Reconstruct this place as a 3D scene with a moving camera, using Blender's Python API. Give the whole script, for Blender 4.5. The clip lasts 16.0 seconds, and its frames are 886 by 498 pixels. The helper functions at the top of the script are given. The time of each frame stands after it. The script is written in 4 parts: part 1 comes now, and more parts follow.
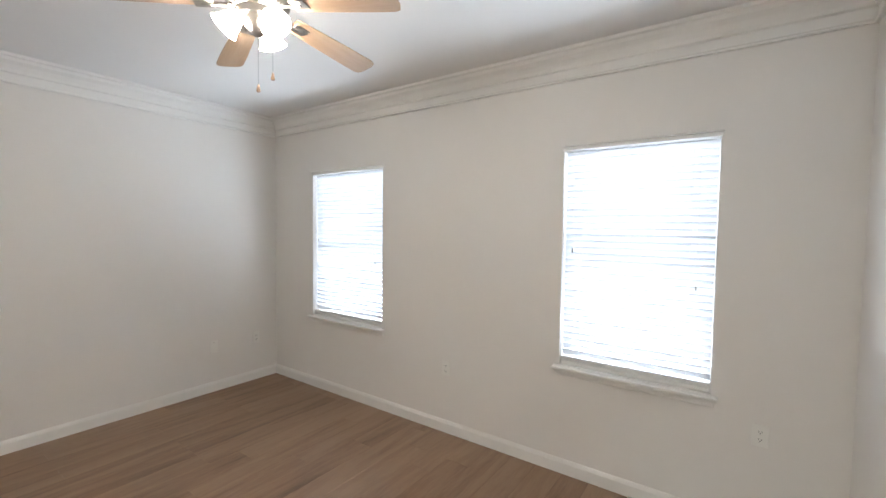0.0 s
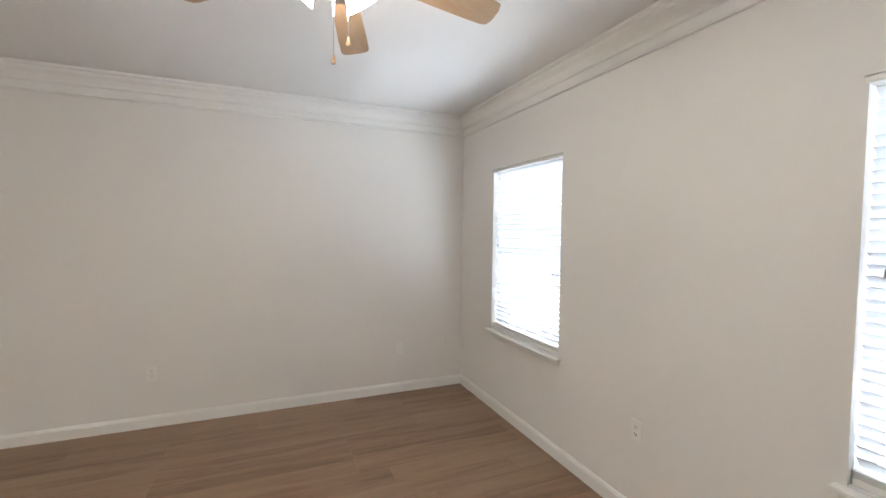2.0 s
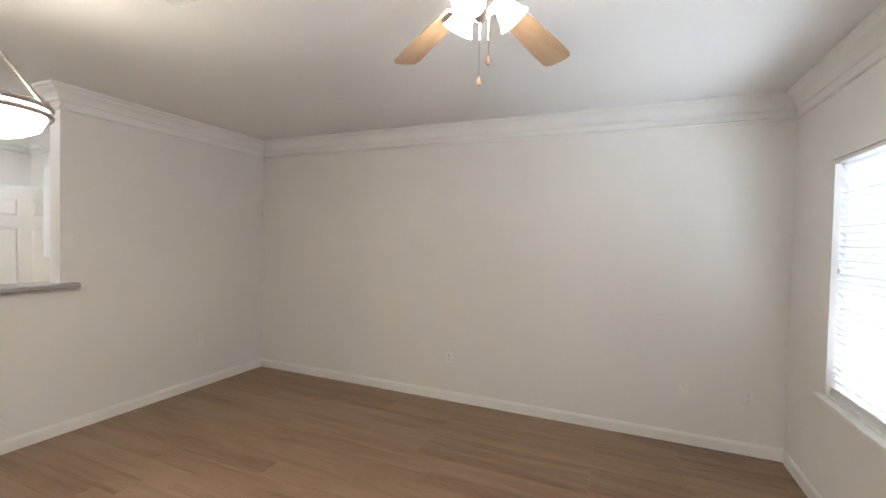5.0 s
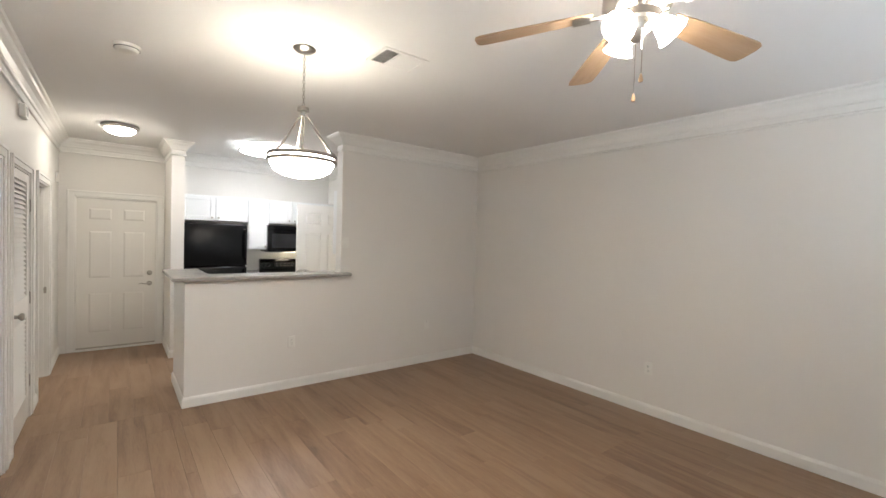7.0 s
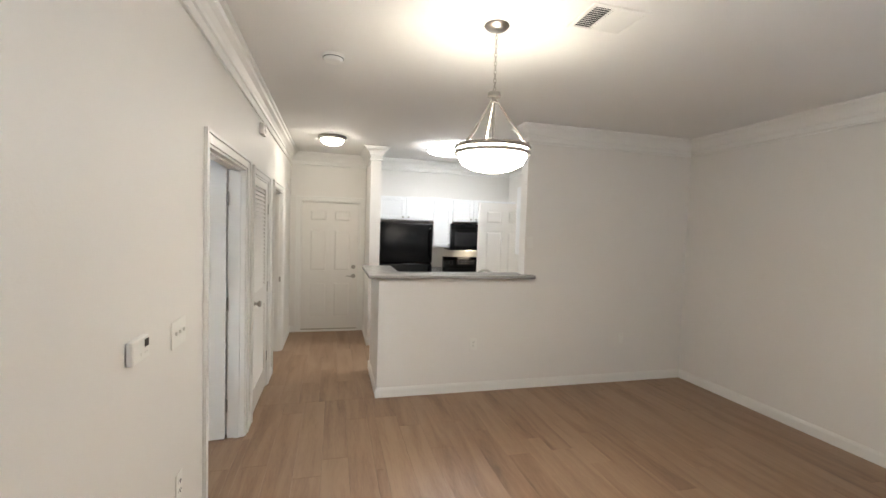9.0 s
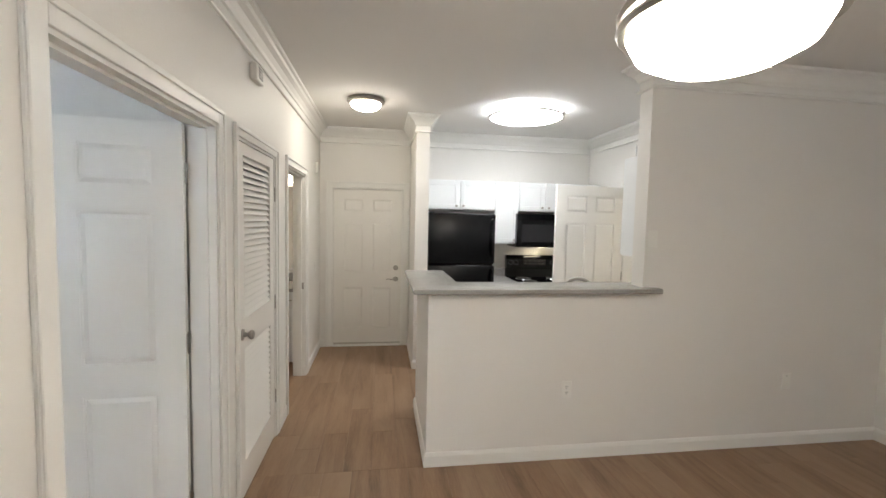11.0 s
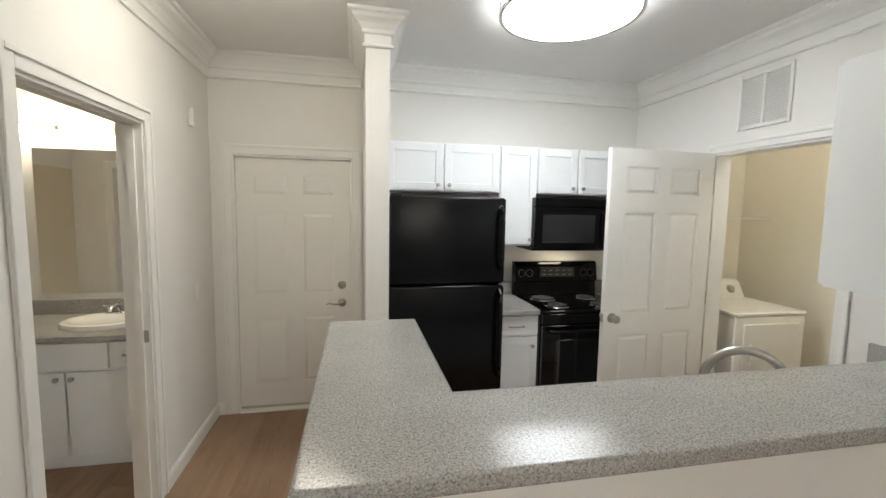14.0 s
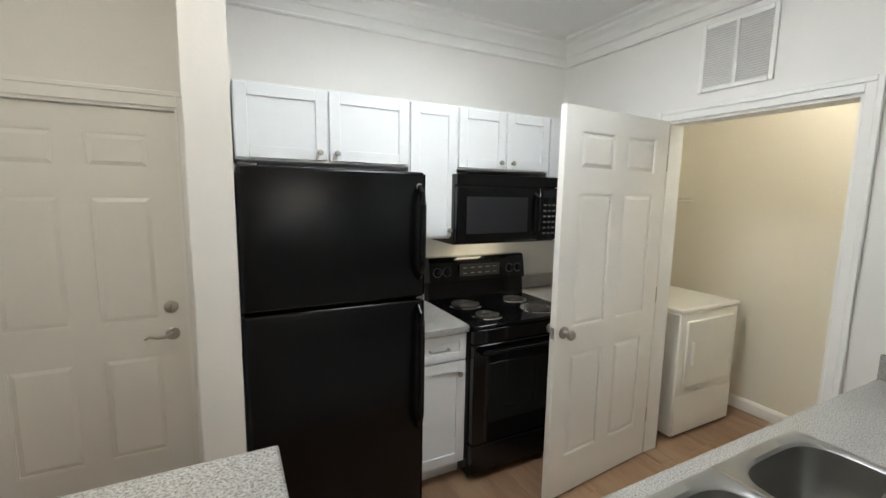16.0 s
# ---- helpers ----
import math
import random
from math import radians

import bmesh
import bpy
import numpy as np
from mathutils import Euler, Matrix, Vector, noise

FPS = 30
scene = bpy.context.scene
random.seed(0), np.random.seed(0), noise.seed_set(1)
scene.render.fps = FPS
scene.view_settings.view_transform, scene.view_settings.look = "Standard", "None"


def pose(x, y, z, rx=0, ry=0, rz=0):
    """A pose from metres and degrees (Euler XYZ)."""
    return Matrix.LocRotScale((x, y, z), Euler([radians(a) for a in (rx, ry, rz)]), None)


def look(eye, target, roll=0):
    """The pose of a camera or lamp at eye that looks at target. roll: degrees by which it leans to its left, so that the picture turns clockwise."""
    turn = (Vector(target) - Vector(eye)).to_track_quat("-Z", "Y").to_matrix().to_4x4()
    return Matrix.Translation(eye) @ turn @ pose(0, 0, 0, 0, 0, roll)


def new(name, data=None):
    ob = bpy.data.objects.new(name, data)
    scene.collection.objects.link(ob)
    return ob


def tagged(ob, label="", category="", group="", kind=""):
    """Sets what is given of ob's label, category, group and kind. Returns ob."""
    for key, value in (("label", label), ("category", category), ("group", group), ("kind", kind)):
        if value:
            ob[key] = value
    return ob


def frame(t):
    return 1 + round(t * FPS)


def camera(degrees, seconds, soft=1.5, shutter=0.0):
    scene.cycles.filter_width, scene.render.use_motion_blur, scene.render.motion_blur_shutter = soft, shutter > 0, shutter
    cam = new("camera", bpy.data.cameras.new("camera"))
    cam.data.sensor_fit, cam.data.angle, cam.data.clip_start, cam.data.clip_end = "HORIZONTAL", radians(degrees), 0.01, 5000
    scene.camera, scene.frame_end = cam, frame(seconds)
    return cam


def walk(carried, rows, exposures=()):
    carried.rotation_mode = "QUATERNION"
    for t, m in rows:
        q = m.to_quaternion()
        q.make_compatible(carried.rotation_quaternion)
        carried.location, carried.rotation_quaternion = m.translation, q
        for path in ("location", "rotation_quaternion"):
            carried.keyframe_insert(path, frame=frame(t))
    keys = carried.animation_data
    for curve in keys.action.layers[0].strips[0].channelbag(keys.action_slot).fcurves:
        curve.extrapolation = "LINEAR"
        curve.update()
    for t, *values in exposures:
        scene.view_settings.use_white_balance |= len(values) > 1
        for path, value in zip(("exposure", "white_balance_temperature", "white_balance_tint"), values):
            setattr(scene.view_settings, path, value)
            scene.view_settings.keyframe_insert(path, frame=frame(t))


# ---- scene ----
cam = camera(92.8, 16.0)
PATH = [
    (0, (0.287, 0.568, 1.602), (-0.864, 2.201, 1.505), 0.8),
    (0.5, (0.287, 0.786, 1.583), (-1.097, 2.227, 1.495), 1.0),
    (1, (0.238, 1.012, 1.592), (-1.338, 2.239, 1.502), 0.7),
    (1.5, (0.196, 1.21, 1.598), (-1.524, 2.227, 1.505), 0.7),
    (2, (0.115, 1.374, 1.6), (-1.725, 2.152, 1.509), 0.7),
    (2.5, (0.024, 1.515, 1.596), (-1.904, 2.038, 1.505), 0.6),
    (3, (-0.037, 1.634, 1.601), (-2.02, 1.88, 1.512), 0.6),
    (3.5, (-0.039, 1.749, 1.6), (-2.038, 1.708, 1.523), 0.5),
    (6, (0.155, 2.299, 1.612), (-1.435, 1.087, 1.566), 1.9),
    (6.5, (0.179, 2.387, 1.605), (-1.237, 0.975, 1.556), 1.9),
    (7, (0.186, 2.465, 1.615), (-1.04, 0.886, 1.562), 1.7),
    (7.5, (0.194, 2.505, 1.636), (-0.813, 0.778, 1.572), 1.7),
    (8, (0.181, 2.455, 1.632), (-0.63, 0.628, 1.563), 1.7),
    (8.5, (0.149, 2.283, 1.631), (-0.505, 0.395, 1.553), 1.7),
    (9, (0.115, 2.065, 1.635), (-0.387, 0.131, 1.543), 1.8),
    (9.5, (0.097, 1.767, 1.625), (-0.322, -0.186, 1.523), 1.8),
    (10, (0.089, 1.451, 1.624), (-0.267, -0.514, 1.512), 1.8),
    (12.5, (-0.192, -0.364, 1.622), (-0.458, -2.34, 1.459), 1.0),
    (13, (-0.226, -0.661, 1.625), (-0.526, -2.631, 1.454), 1.0),
    (13.5, (-0.265, -0.96, 1.627), (-0.605, -2.922, 1.449), 0.9),
    (14, (-0.309, -1.238, 1.625), (-0.709, -3.188, 1.439), 1.0),
    (14.5, (-0.347, -1.507, 1.622), (-0.811, -3.442, 1.417), 1.1),
    (15, (-0.404, -1.732, 1.631), (-0.968, -3.637, 1.404), 1.0),
    (15.5, (-0.448, -1.938, 1.618), (-1.201, -3.774, 1.371), 1.2),
    (16, (-0.475, -2.15, 1.618), (-1.378, -3.915, 1.355), 1.0),
]
walk(cam, [(t, look(eye, target, roll)) for t, eye, target, roll in PATH], exposures=[(0, 1.22, 6230, 11), (3.5, 1.36, 6400, 12), (7, 1.3, 6410, 11), (10, 1.24, 6430, 10), (12.5, 1.12, 6390, 9), (16, 0.98, 6290, 7)])

# ---- world and lights ----
world = bpy.data.worlds.new("world")
scene.world = world
world.use_nodes = True
_nt = world.node_tree
_sky = _nt.nodes.new("ShaderNodeTexSky")
_sky.sky_type = "NISHITA"
_sky.sun_disc = False
_sky.sun_elevation, _sky.sun_rotation = radians(50), radians(160)
_nt.links.new(_sky.outputs[0], _nt.nodes["Background"].inputs[0])
_nt.nodes["Background"].inputs[1].default_value = 0.1
sun_data = bpy.data.lights.new("sun", "SUN")
sun_data.energy, sun_data.angle, sun_data.color = 2.0, radians(0.5), (1, 0.95, 0.88)
sun_ob = new("sun", sun_data)
sun_ob.matrix_world = pose(0, 0, 20, 40, 0, 20)

WINDOW_POWER, FAN_GLOW, BOWL_GLOW, BULB_GLOW, KITCHEN_GLOW, HALL_GLOW, VANITY_GLOW = 21.0, 27.0, 22.0, 19.0, 11.0, 26.0, 5.5


def window_light(x0, x1, power):
    d = bpy.data.lights.new("daylight", "AREA")
    d.shape, d.size, d.size_y, d.energy, d.color = "RECTANGLE", x1 - x0, 1.36, power, (0.80, 0.90, 1.0)
    o = new("daylight", d)
    o.matrix_world = pose((x0 + x1) / 2, 3.42, 1.41, -90, 0, 0)


window_light(-3.19, -2.25, WINDOW_POWER)
window_light(-0.66, 0.185, WINDOW_POWER)
window_light(3.3, 4.3, 13 * WINDOW_POWER)


# ---- materials ----
def material(name, color, rough=0.5, metal=0.0, var=0.06, scale=3.0, fine=0.0, fine_scale=150.0, bump=0.0, bump_scale=120.0, coat=0.0, emit=0.0):
    """A plain material with mottling at two scales and fine relief."""
    m = bpy.data.materials.new(name)
    m.use_nodes = True
    nt = m.node_tree
    b = nt.nodes["Principled BSDF"]
    b.inputs["Roughness"].default_value, b.inputs["Metallic"].default_value = rough, metal
    b.inputs["Coat Weight"].default_value = coat
    co = nt.nodes.new("ShaderNodeNewGeometry")
    n1 = nt.nodes.new("ShaderNodeTexNoise")
    n1.inputs["Scale"].default_value, n1.inputs["Detail"].default_value = scale, 4
    n2 = nt.nodes.new("ShaderNodeTexNoise")
    n2.inputs["Scale"].default_value, n2.inputs["Detail"].default_value = fine_scale, 2
    for n in (n1, n2):
        nt.links.new(co.outputs["Position"], n.inputs["Vector"])
    mix = nt.nodes.new("ShaderNodeMix")
    mix.data_type = "RGBA"
    mix.inputs[6].default_value = (*[c * (1 - var) for c in color], 1)
    mix.inputs[7].default_value = (*[min(1, c * (1 + var)) for c in color], 1)
    nt.links.new(n1.outputs[0], mix.inputs[0])
    out = mix.outputs[2]
    if fine:
        mul = nt.nodes.new("ShaderNodeMix")
        mul.data_type, mul.blend_type = "RGBA", "MULTIPLY"
        mul.inputs[0].default_value = fine
        nt.links.new(out, mul.inputs[6])
        nt.links.new(n2.outputs[0], mul.inputs[7])
        out = mul.outputs[2]
    nt.links.new(out, b.inputs["Base Color"])
    if bump:
        n3 = nt.nodes.new("ShaderNodeTexNoise")
        n3.inputs["Scale"].default_value, n3.inputs["Detail"].default_value = bump_scale, 3
        nt.links.new(co.outputs["Position"], n3.inputs["Vector"])
        bp = nt.nodes.new("ShaderNodeBump")
        bp.inputs["Strength"].default_value, bp.inputs["Distance"].default_value = bump, 0.002
        nt.links.new(n3.outputs[0], bp.inputs["Height"])
        nt.links.new(bp.outputs[0], b.inputs["Normal"])
    rr = nt.nodes.new("ShaderNodeMapRange")
    rr.inputs[3].default_value, rr.inputs[4].default_value = rough * 0.85, min(1, rough * 1.15)
    nt.links.new(n1.outputs[0], rr.inputs[0])
    nt.links.new(rr.outputs[0], b.inputs["Roughness"])
    if emit:
        b.inputs["Emission Color"].default_value = (*color, 1)
        b.inputs["Emission Strength"].default_value = emit
    return m


WALL = material("wall paint", (0.77, 0.75, 0.715), 0.55, var=0.02, scale=1.5, bump=0.25, bump_scale=90)
CEIL = material("ceiling paint", (0.80, 0.79, 0.77), 0.8, var=0.02, scale=1.2, bump=0.35, bump_scale=70)
TRIM = material("trim paint", (0.80, 0.79, 0.76), 0.35, var=0.02, scale=4, bump=0.05, bump_scale=60)
DOORP = material("door paint", (0.78, 0.76, 0.72), 0.35, var=0.02, scale=4, bump=0.06, bump_scale=80)
CREAM = material("cream paint", (0.79, 0.74, 0.62), 0.6, var=0.02, scale=1.5, bump=0.25, bump_scale=90)
CABW = material("cabinet lacquer", (0.80, 0.81, 0.81), 0.3, var=0.015, scale=5)
PLASTIC = material("white plastic", (0.80, 0.79, 0.75), 0.35, var=0.02, scale=20)
# near-black: paints the shade inside slots and the ceiling vent, also colours the kick grille
DARKSLOT = material("dark slot", (0.03, 0.03, 0.03), 0.6)
BLACKG = material("black gloss enamel", (0.003, 0.003, 0.0035), 0.10, var=0.1, scale=6, coat=0.3)
FRIDGEB = material("black textured steel", (0.0025, 0.0025, 0.003), 0.22, var=0.15, scale=5, bump=0.35, bump_scale=190)
_fn = FRIDGEB.node_tree.nodes
for _m, _v in ((FRIDGEB, 0.26), (BLACKG, 0.16)):
    _m.node_tree.nodes["Principled BSDF"].inputs["Specular IOR Level"].default_value = _v
for _n in _fn:
    if _n.type == "TEX_NOISE" and abs(_n.inputs["Scale"].default_value - 5) < 0.01:
        _n.inputs["Scale"].default_value, _n.inputs["Detail"].default_value = 45, 4
    if _n.type == "MAP_RANGE":
        _n.inputs[1].default_value, _n.inputs[2].default_value, _n.inputs[3].default_value, _n.inputs[4].default_value = 0.3, 0.7, 0.13, 0.19
GLASSB = material("dark oven glass", (0.006, 0.008, 0.008), 0.06, coat=0.5)
GREYG = material("grey microwave window", (0.022, 0.022, 0.024), 0.15)
NICKEL = material("brushed nickel", (0.42, 0.40, 0.365), 0.3, metal=1.0, var=0.06, scale=30)
CHROME = material("chrome", (0.7, 0.7, 0.7), 0.08, metal=1.0, var=0.02, scale=30)
STEEL = material("stainless steel", (0.36, 0.355, 0.34), 0.40, metal=1.0, var=0.08, scale=12, fine=0.15, fine_scale=400)
COIL = material("coil element", (0.06, 0.055, 0.05), 0.5, metal=0.6, var=0.2, scale=60)
APPLW = material("appliance enamel", (0.80, 0.78, 0.72), 0.25, var=0.015, scale=6)
PORCELAIN = material("porcelain", (0.85, 0.84, 0.80), 0.12, var=0.01, scale=6, coat=0.4)
PANEL_TEXT = material("grey print", (0.12, 0.125, 0.125), 0.5)
TILE = material("pale tile", (0.55, 0.52, 0.47), 0.4, var=0.06, scale=8)
STRIP = material("threshold metal", (0.5, 0.47, 0.42), 0.35, metal=0.8, var=0.1, scale=20)
MIRROR = material("mirror silver", (0.9, 0.9, 0.9), 0.01, metal=1.0, var=0.0)
BEIGEWALL = material("shower surround", (0.62, 0.55, 0.42), 0.3, var=0.03, scale=3)


def glow(name, color, strength, tint=(0.9, 0.88, 0.84)):
    m = material(name, tint, 0.3, var=0.01)
    b = m.node_tree.nodes["Principled BSDF"]
    b.inputs["Emission Color"].default_value = (*color, 1)
    b.inputs["Emission Strength"].default_value = strength
    return m


FANGLASS = glow("lit frosted fan glass", (1.0, 0.92, 0.81), FAN_GLOW)
BOWLGLASS = glow("lit alabaster bowl", (1.0, 0.92, 0.79), BOWL_GLOW)
BOWLINNER = glow("bowl inner face", (1.0, 0.92, 0.79), 5.0)
BULBGLASS = glow("lit pendant bulb", (1.0, 0.92, 0.79), BULB_GLOW)
KITGLASS = glow("lit acrylic diffuser", (0.96, 0.98, 1.0), KITCHEN_GLOW)
HALLGLASS = glow("lit frosted dome", (1.0, 0.92, 0.78), HALL_GLOW)
VANGLASS = glow("lit vanity glass", (1.0, 0.87, 0.66), VANITY_GLOW)
CLOSETGLASS = glow("lit closet globe", (1.0, 0.92, 0.78), 42.0)
COOKLIGHT = glow("lit range lens", (1.0, 0.85, 0.6), 12.0)


def blind_material():
    m = bpy.data.materials.new("blind vinyl")
    m.use_nodes = True
    nt = m.node_tree
    b = nt.nodes["Principled BSDF"]
    b.inputs["Base Color"].default_value = (0.85, 0.86, 0.88, 1)
    b.inputs["Roughness"].default_value = 0.4
    t = nt.nodes.new("ShaderNodeBsdfTranslucent")
    t.inputs[0].default_value = (0.85, 0.88, 0.92, 1)
    mx = nt.nodes.new("ShaderNodeMixShader")
    mx.inputs[0].default_value = 0.17
    nt.links.new(b.outputs[0], mx.inputs[1])
    nt.links.new(t.outputs[0], mx.inputs[2])
    nt.links.new(mx.outputs[0], nt.nodes["Material Output"].inputs[0])
    return m


BLIND = blind_material()


def glass_material():
    m = bpy.data.materials.new("window glass")
    m.use_nodes = True
    b = m.node_tree.nodes["Principled BSDF"]
    b.inputs["Transmission Weight"].default_value, b.inputs["Roughness"].default_value, b.inputs["IOR"].default_value = 1.0, 0.0, 1.45
    return m


GLASS = glass_material()


def wood_material(name, stops, along="Y", rough=0.4, grain=1.0, rand=1.0):
    """Wood grain stretched along one axis of the piece; each piece is shifted and toned by its own random number."""
    m = bpy.data.materials.new(name)
    m.use_nodes = True
    nt = m.node_tree
    b = nt.nodes["Principled BSDF"]
    tc = nt.nodes.new("ShaderNodeTexCoord")
    oi = nt.nodes.new("ShaderNodeObjectInfo")
    mp = nt.nodes.new("ShaderNodeMapping")
    s = [9.0, 9.0, 9.0]
    s["XYZ".index(along)] = 0.9
    mp.inputs["Scale"].default_value = s
    nt.links.new(tc.outputs["Object"], mp.inputs["Vector"])
    mul = nt.nodes.new("ShaderNodeMath")
    mul.operation = "MULTIPLY"
    mul.inputs[1].default_value = 57.0
    nt.links.new(oi.outputs["Random"], mul.inputs[0])
    cb = nt.nodes.new("ShaderNodeCombineXYZ")
    for i in range(3):
        nt.links.new(mul.outputs[0], cb.inputs[i])
    nt.links.new(cb.outputs[0], mp.inputs["Location"])
    n1 = nt.nodes.new("ShaderNodeTexNoise")
    n1.inputs["Scale"].default_value, n1.inputs["Detail"].default_value, n1.inputs["Distortion"].default_value = 1.3 * grain, 7, 0.7
    n2 = nt.nodes.new("ShaderNodeTexNoise")
    n2.inputs["Scale"].default_value, n2.inputs["Detail"].default_value = 14.0 * grain, 4
    for n in (n1, n2):
        nt.links.new(mp.outputs[0], n.inputs["Vector"])
    add = nt.nodes.new("ShaderNodeMath")
    add.operation = "MULTIPLY_ADD"
    add.inputs[1].default_value = 0.35
    nt.links.new(n2.outputs[0], add.inputs[0])
    nt.links.new(n1.outputs[0], add.inputs[2])
    tone = nt.nodes.new("ShaderNodeMath")
    tone.operation = "MULTIPLY_ADD"
    tone.inputs[1].default_value = 0.22 * rand
    nt.links.new(oi.outputs["Random"], tone.inputs[0])
    nt.links.new(add.outputs[0], tone.inputs[2])
    ramp = nt.nodes.new("ShaderNodeValToRGB")
    el = ramp.color_ramp.elements
    el[0].position, el[0].color = stops[0][0], (*stops[0][1], 1)
    el[1].position, el[1].color = stops[-1][0], (*stops[-1][1], 1)
    for p, c in stops[1:-1]:
        e = el.new(p)
        e.color = (*c, 1)
    nt.links.new(tone.outputs[0], ramp.inputs[0])
    nt.links.new(ramp.outputs[0], b.inputs["Base Color"])
    b.inputs["Roughness"].default_value = rough
    bp = nt.nodes.new("ShaderNodeBump")
    bp.inputs["Strength"].default_value, bp.inputs["Distance"].default_value = 0.15, 0.001
    nt.links.new(n2.outputs[0], bp.inputs["Height"])
    nt.links.new(bp.outputs[0], b.inputs["Normal"])
    return m


FLOORW = wood_material("oak plank vinyl", [(0.37, (0.095, 0.055, 0.033)), (0.55, (0.195, 0.113, 0.064)), (0.72, (0.25, 0.152, 0.09)), (0.95, (0.30, 0.195, 0.12))])
BLADEW = wood_material("light oak blade", [(0.35, (0.30, 0.185, 0.095)), (0.6, (0.40, 0.265, 0.155)), (0.9, (0.47, 0.33, 0.21))], along="X", rough=0.35, rand=0.3)


def granite_material():
    m = bpy.data.materials.new("speckled laminate")
    m.use_nodes = True
    nt = m.node_tree
    b = nt.nodes["Principled BSDF"]
    g = nt.nodes.new("ShaderNodeNewGeometry")
    v = nt.nodes.new("ShaderNodeTexNoise")
    v.inputs["Scale"].default_value, v.inputs["Detail"].default_value, v.inputs["Roughness"].default_value = 230, 3, 0.7
    n = nt.nodes.new("ShaderNodeTexNoise")
    n.inputs["Scale"].default_value, n.inputs["Detail"].default_value = 6, 3
    for q in (v, n):
        nt.links.new(g.outputs["Position"], q.inputs["Vector"])
    r = nt.nodes.new("ShaderNodeValToRGB")
    el = r.color_ramp.elements
    el[0].position, el[0].color = 0.32, (0.13, 0.12, 0.11, 1)
    el[1].position, el[1].color = 0.68, (0.60, 0.58, 0.55, 1)
    for p, c in ((0.42, (0.33, 0.315, 0.30, 1)), (0.50, (0.42, 0.405, 0.385, 1))):
        e = el.new(p)
        e.color = c
    nt.links.new(v.outputs[0], r.inputs[0])
    mx = nt.nodes.new("ShaderNodeMix")
    mx.data_type, mx.blend_type = "RGBA", "MULTIPLY"
    mx.inputs[0].default_value = 0.25
    nt.links.new(r.outputs[0], mx.inputs[6])
    nt.links.new(n.outputs[0], mx.inputs[7])
    nt.links.new(mx.outputs[2], b.inputs["Base Color"])
    b.inputs["Roughness"].default_value = 0.24
    b.inputs["Specular IOR Level"].default_value = 0.35
    return m


GRANITE = granite_material()


# ---- mesh helpers ----
def box(bm, x0, x1, y0, y1, z0, z1, bevel=0.0, seg=1):
    r = bmesh.ops.create_cube(bm, size=1.0, matrix=Matrix.Translation(((x0 + x1) / 2, (y0 + y1) / 2, (z0 + z1) / 2)) @ Matrix.Diagonal((abs(x1 - x0), abs(y1 - y0), abs(z1 - z0), 1)))
    if bevel:
        es = list({e for v in r["verts"] for e in v.link_edges})
        bmesh.ops.bevel(bm, geom=es, offset=bevel, segments=seg, affect="EDGES", profile=0.5)
    return bm


def boxes(*dims, bevel=0.0):
    bm = bmesh.new()
    for d in dims:
        box(bm, *d, bevel=bevel)
    return bm


def lathe(profile, segs=32, m=None):
    """Turns a profile of (radius, height) round z."""
    bm = bmesh.new()
    rings = []
    for r, z in profile:
        rings.append([bm.verts.new((r * math.cos(2 * math.pi * i / segs), r * math.sin(2 * math.pi * i / segs), z)) for i in range(segs)] if r > 1e-5 else [bm.verts.new((0, 0, z))])
    for a, b in zip(rings, rings[1:]):
        for i in range(segs):
            j = (i + 1) % segs
            if len(a) > 1 and len(b) > 1:
                bm.faces.new((a[i], a[j], b[j], b[i]))
            elif len(b) > 1:
                bm.faces.new((a[0], b[j], b[i]))
            elif len(a) > 1:
                bm.faces.new((a[i], a[j], b[0]))
    bmesh.ops.recalc_face_normals(bm, faces=bm.faces)
    if m:
        bm.transform(m)
    return bm


def tube(points, radius, segs=10):
    """A round rod along points; radius may be a list."""
    bm = bmesh.new()
    ps = [Vector(p) for p in points]
    rs = radius if isinstance(radius, (list, tuple)) else [radius] * len(ps)
    up = Vector((0, 0, 1))
    rings = []
    for i, p in enumerate(ps):
        d = (ps[min(i + 1, len(ps) - 1)] - ps[max(i - 1, 0)]).normalized()
        a = d.cross(up if abs(d.z) < 0.95 else Vector((1, 0, 0))).normalized()
        if rings and a.dot(last) < 0:
            a = -a
        last = a
        c = d.cross(a)
        rings.append([bm.verts.new(p + rs[i] * (a * math.cos(2 * math.pi * k / segs) + c * math.sin(2 * math.pi * k / segs))) for k in range(segs)])
    for a, b in zip(rings, rings[1:]):
        for k in range(segs):
            bm.faces.new((a[k], a[(k + 1) % segs], b[(k + 1) % segs], b[k]))
    bm.faces.new(rings[0])
    bm.faces.new(rings[-1])
    bmesh.ops.recalc_face_normals(bm, faces=bm.faces)
    return bm


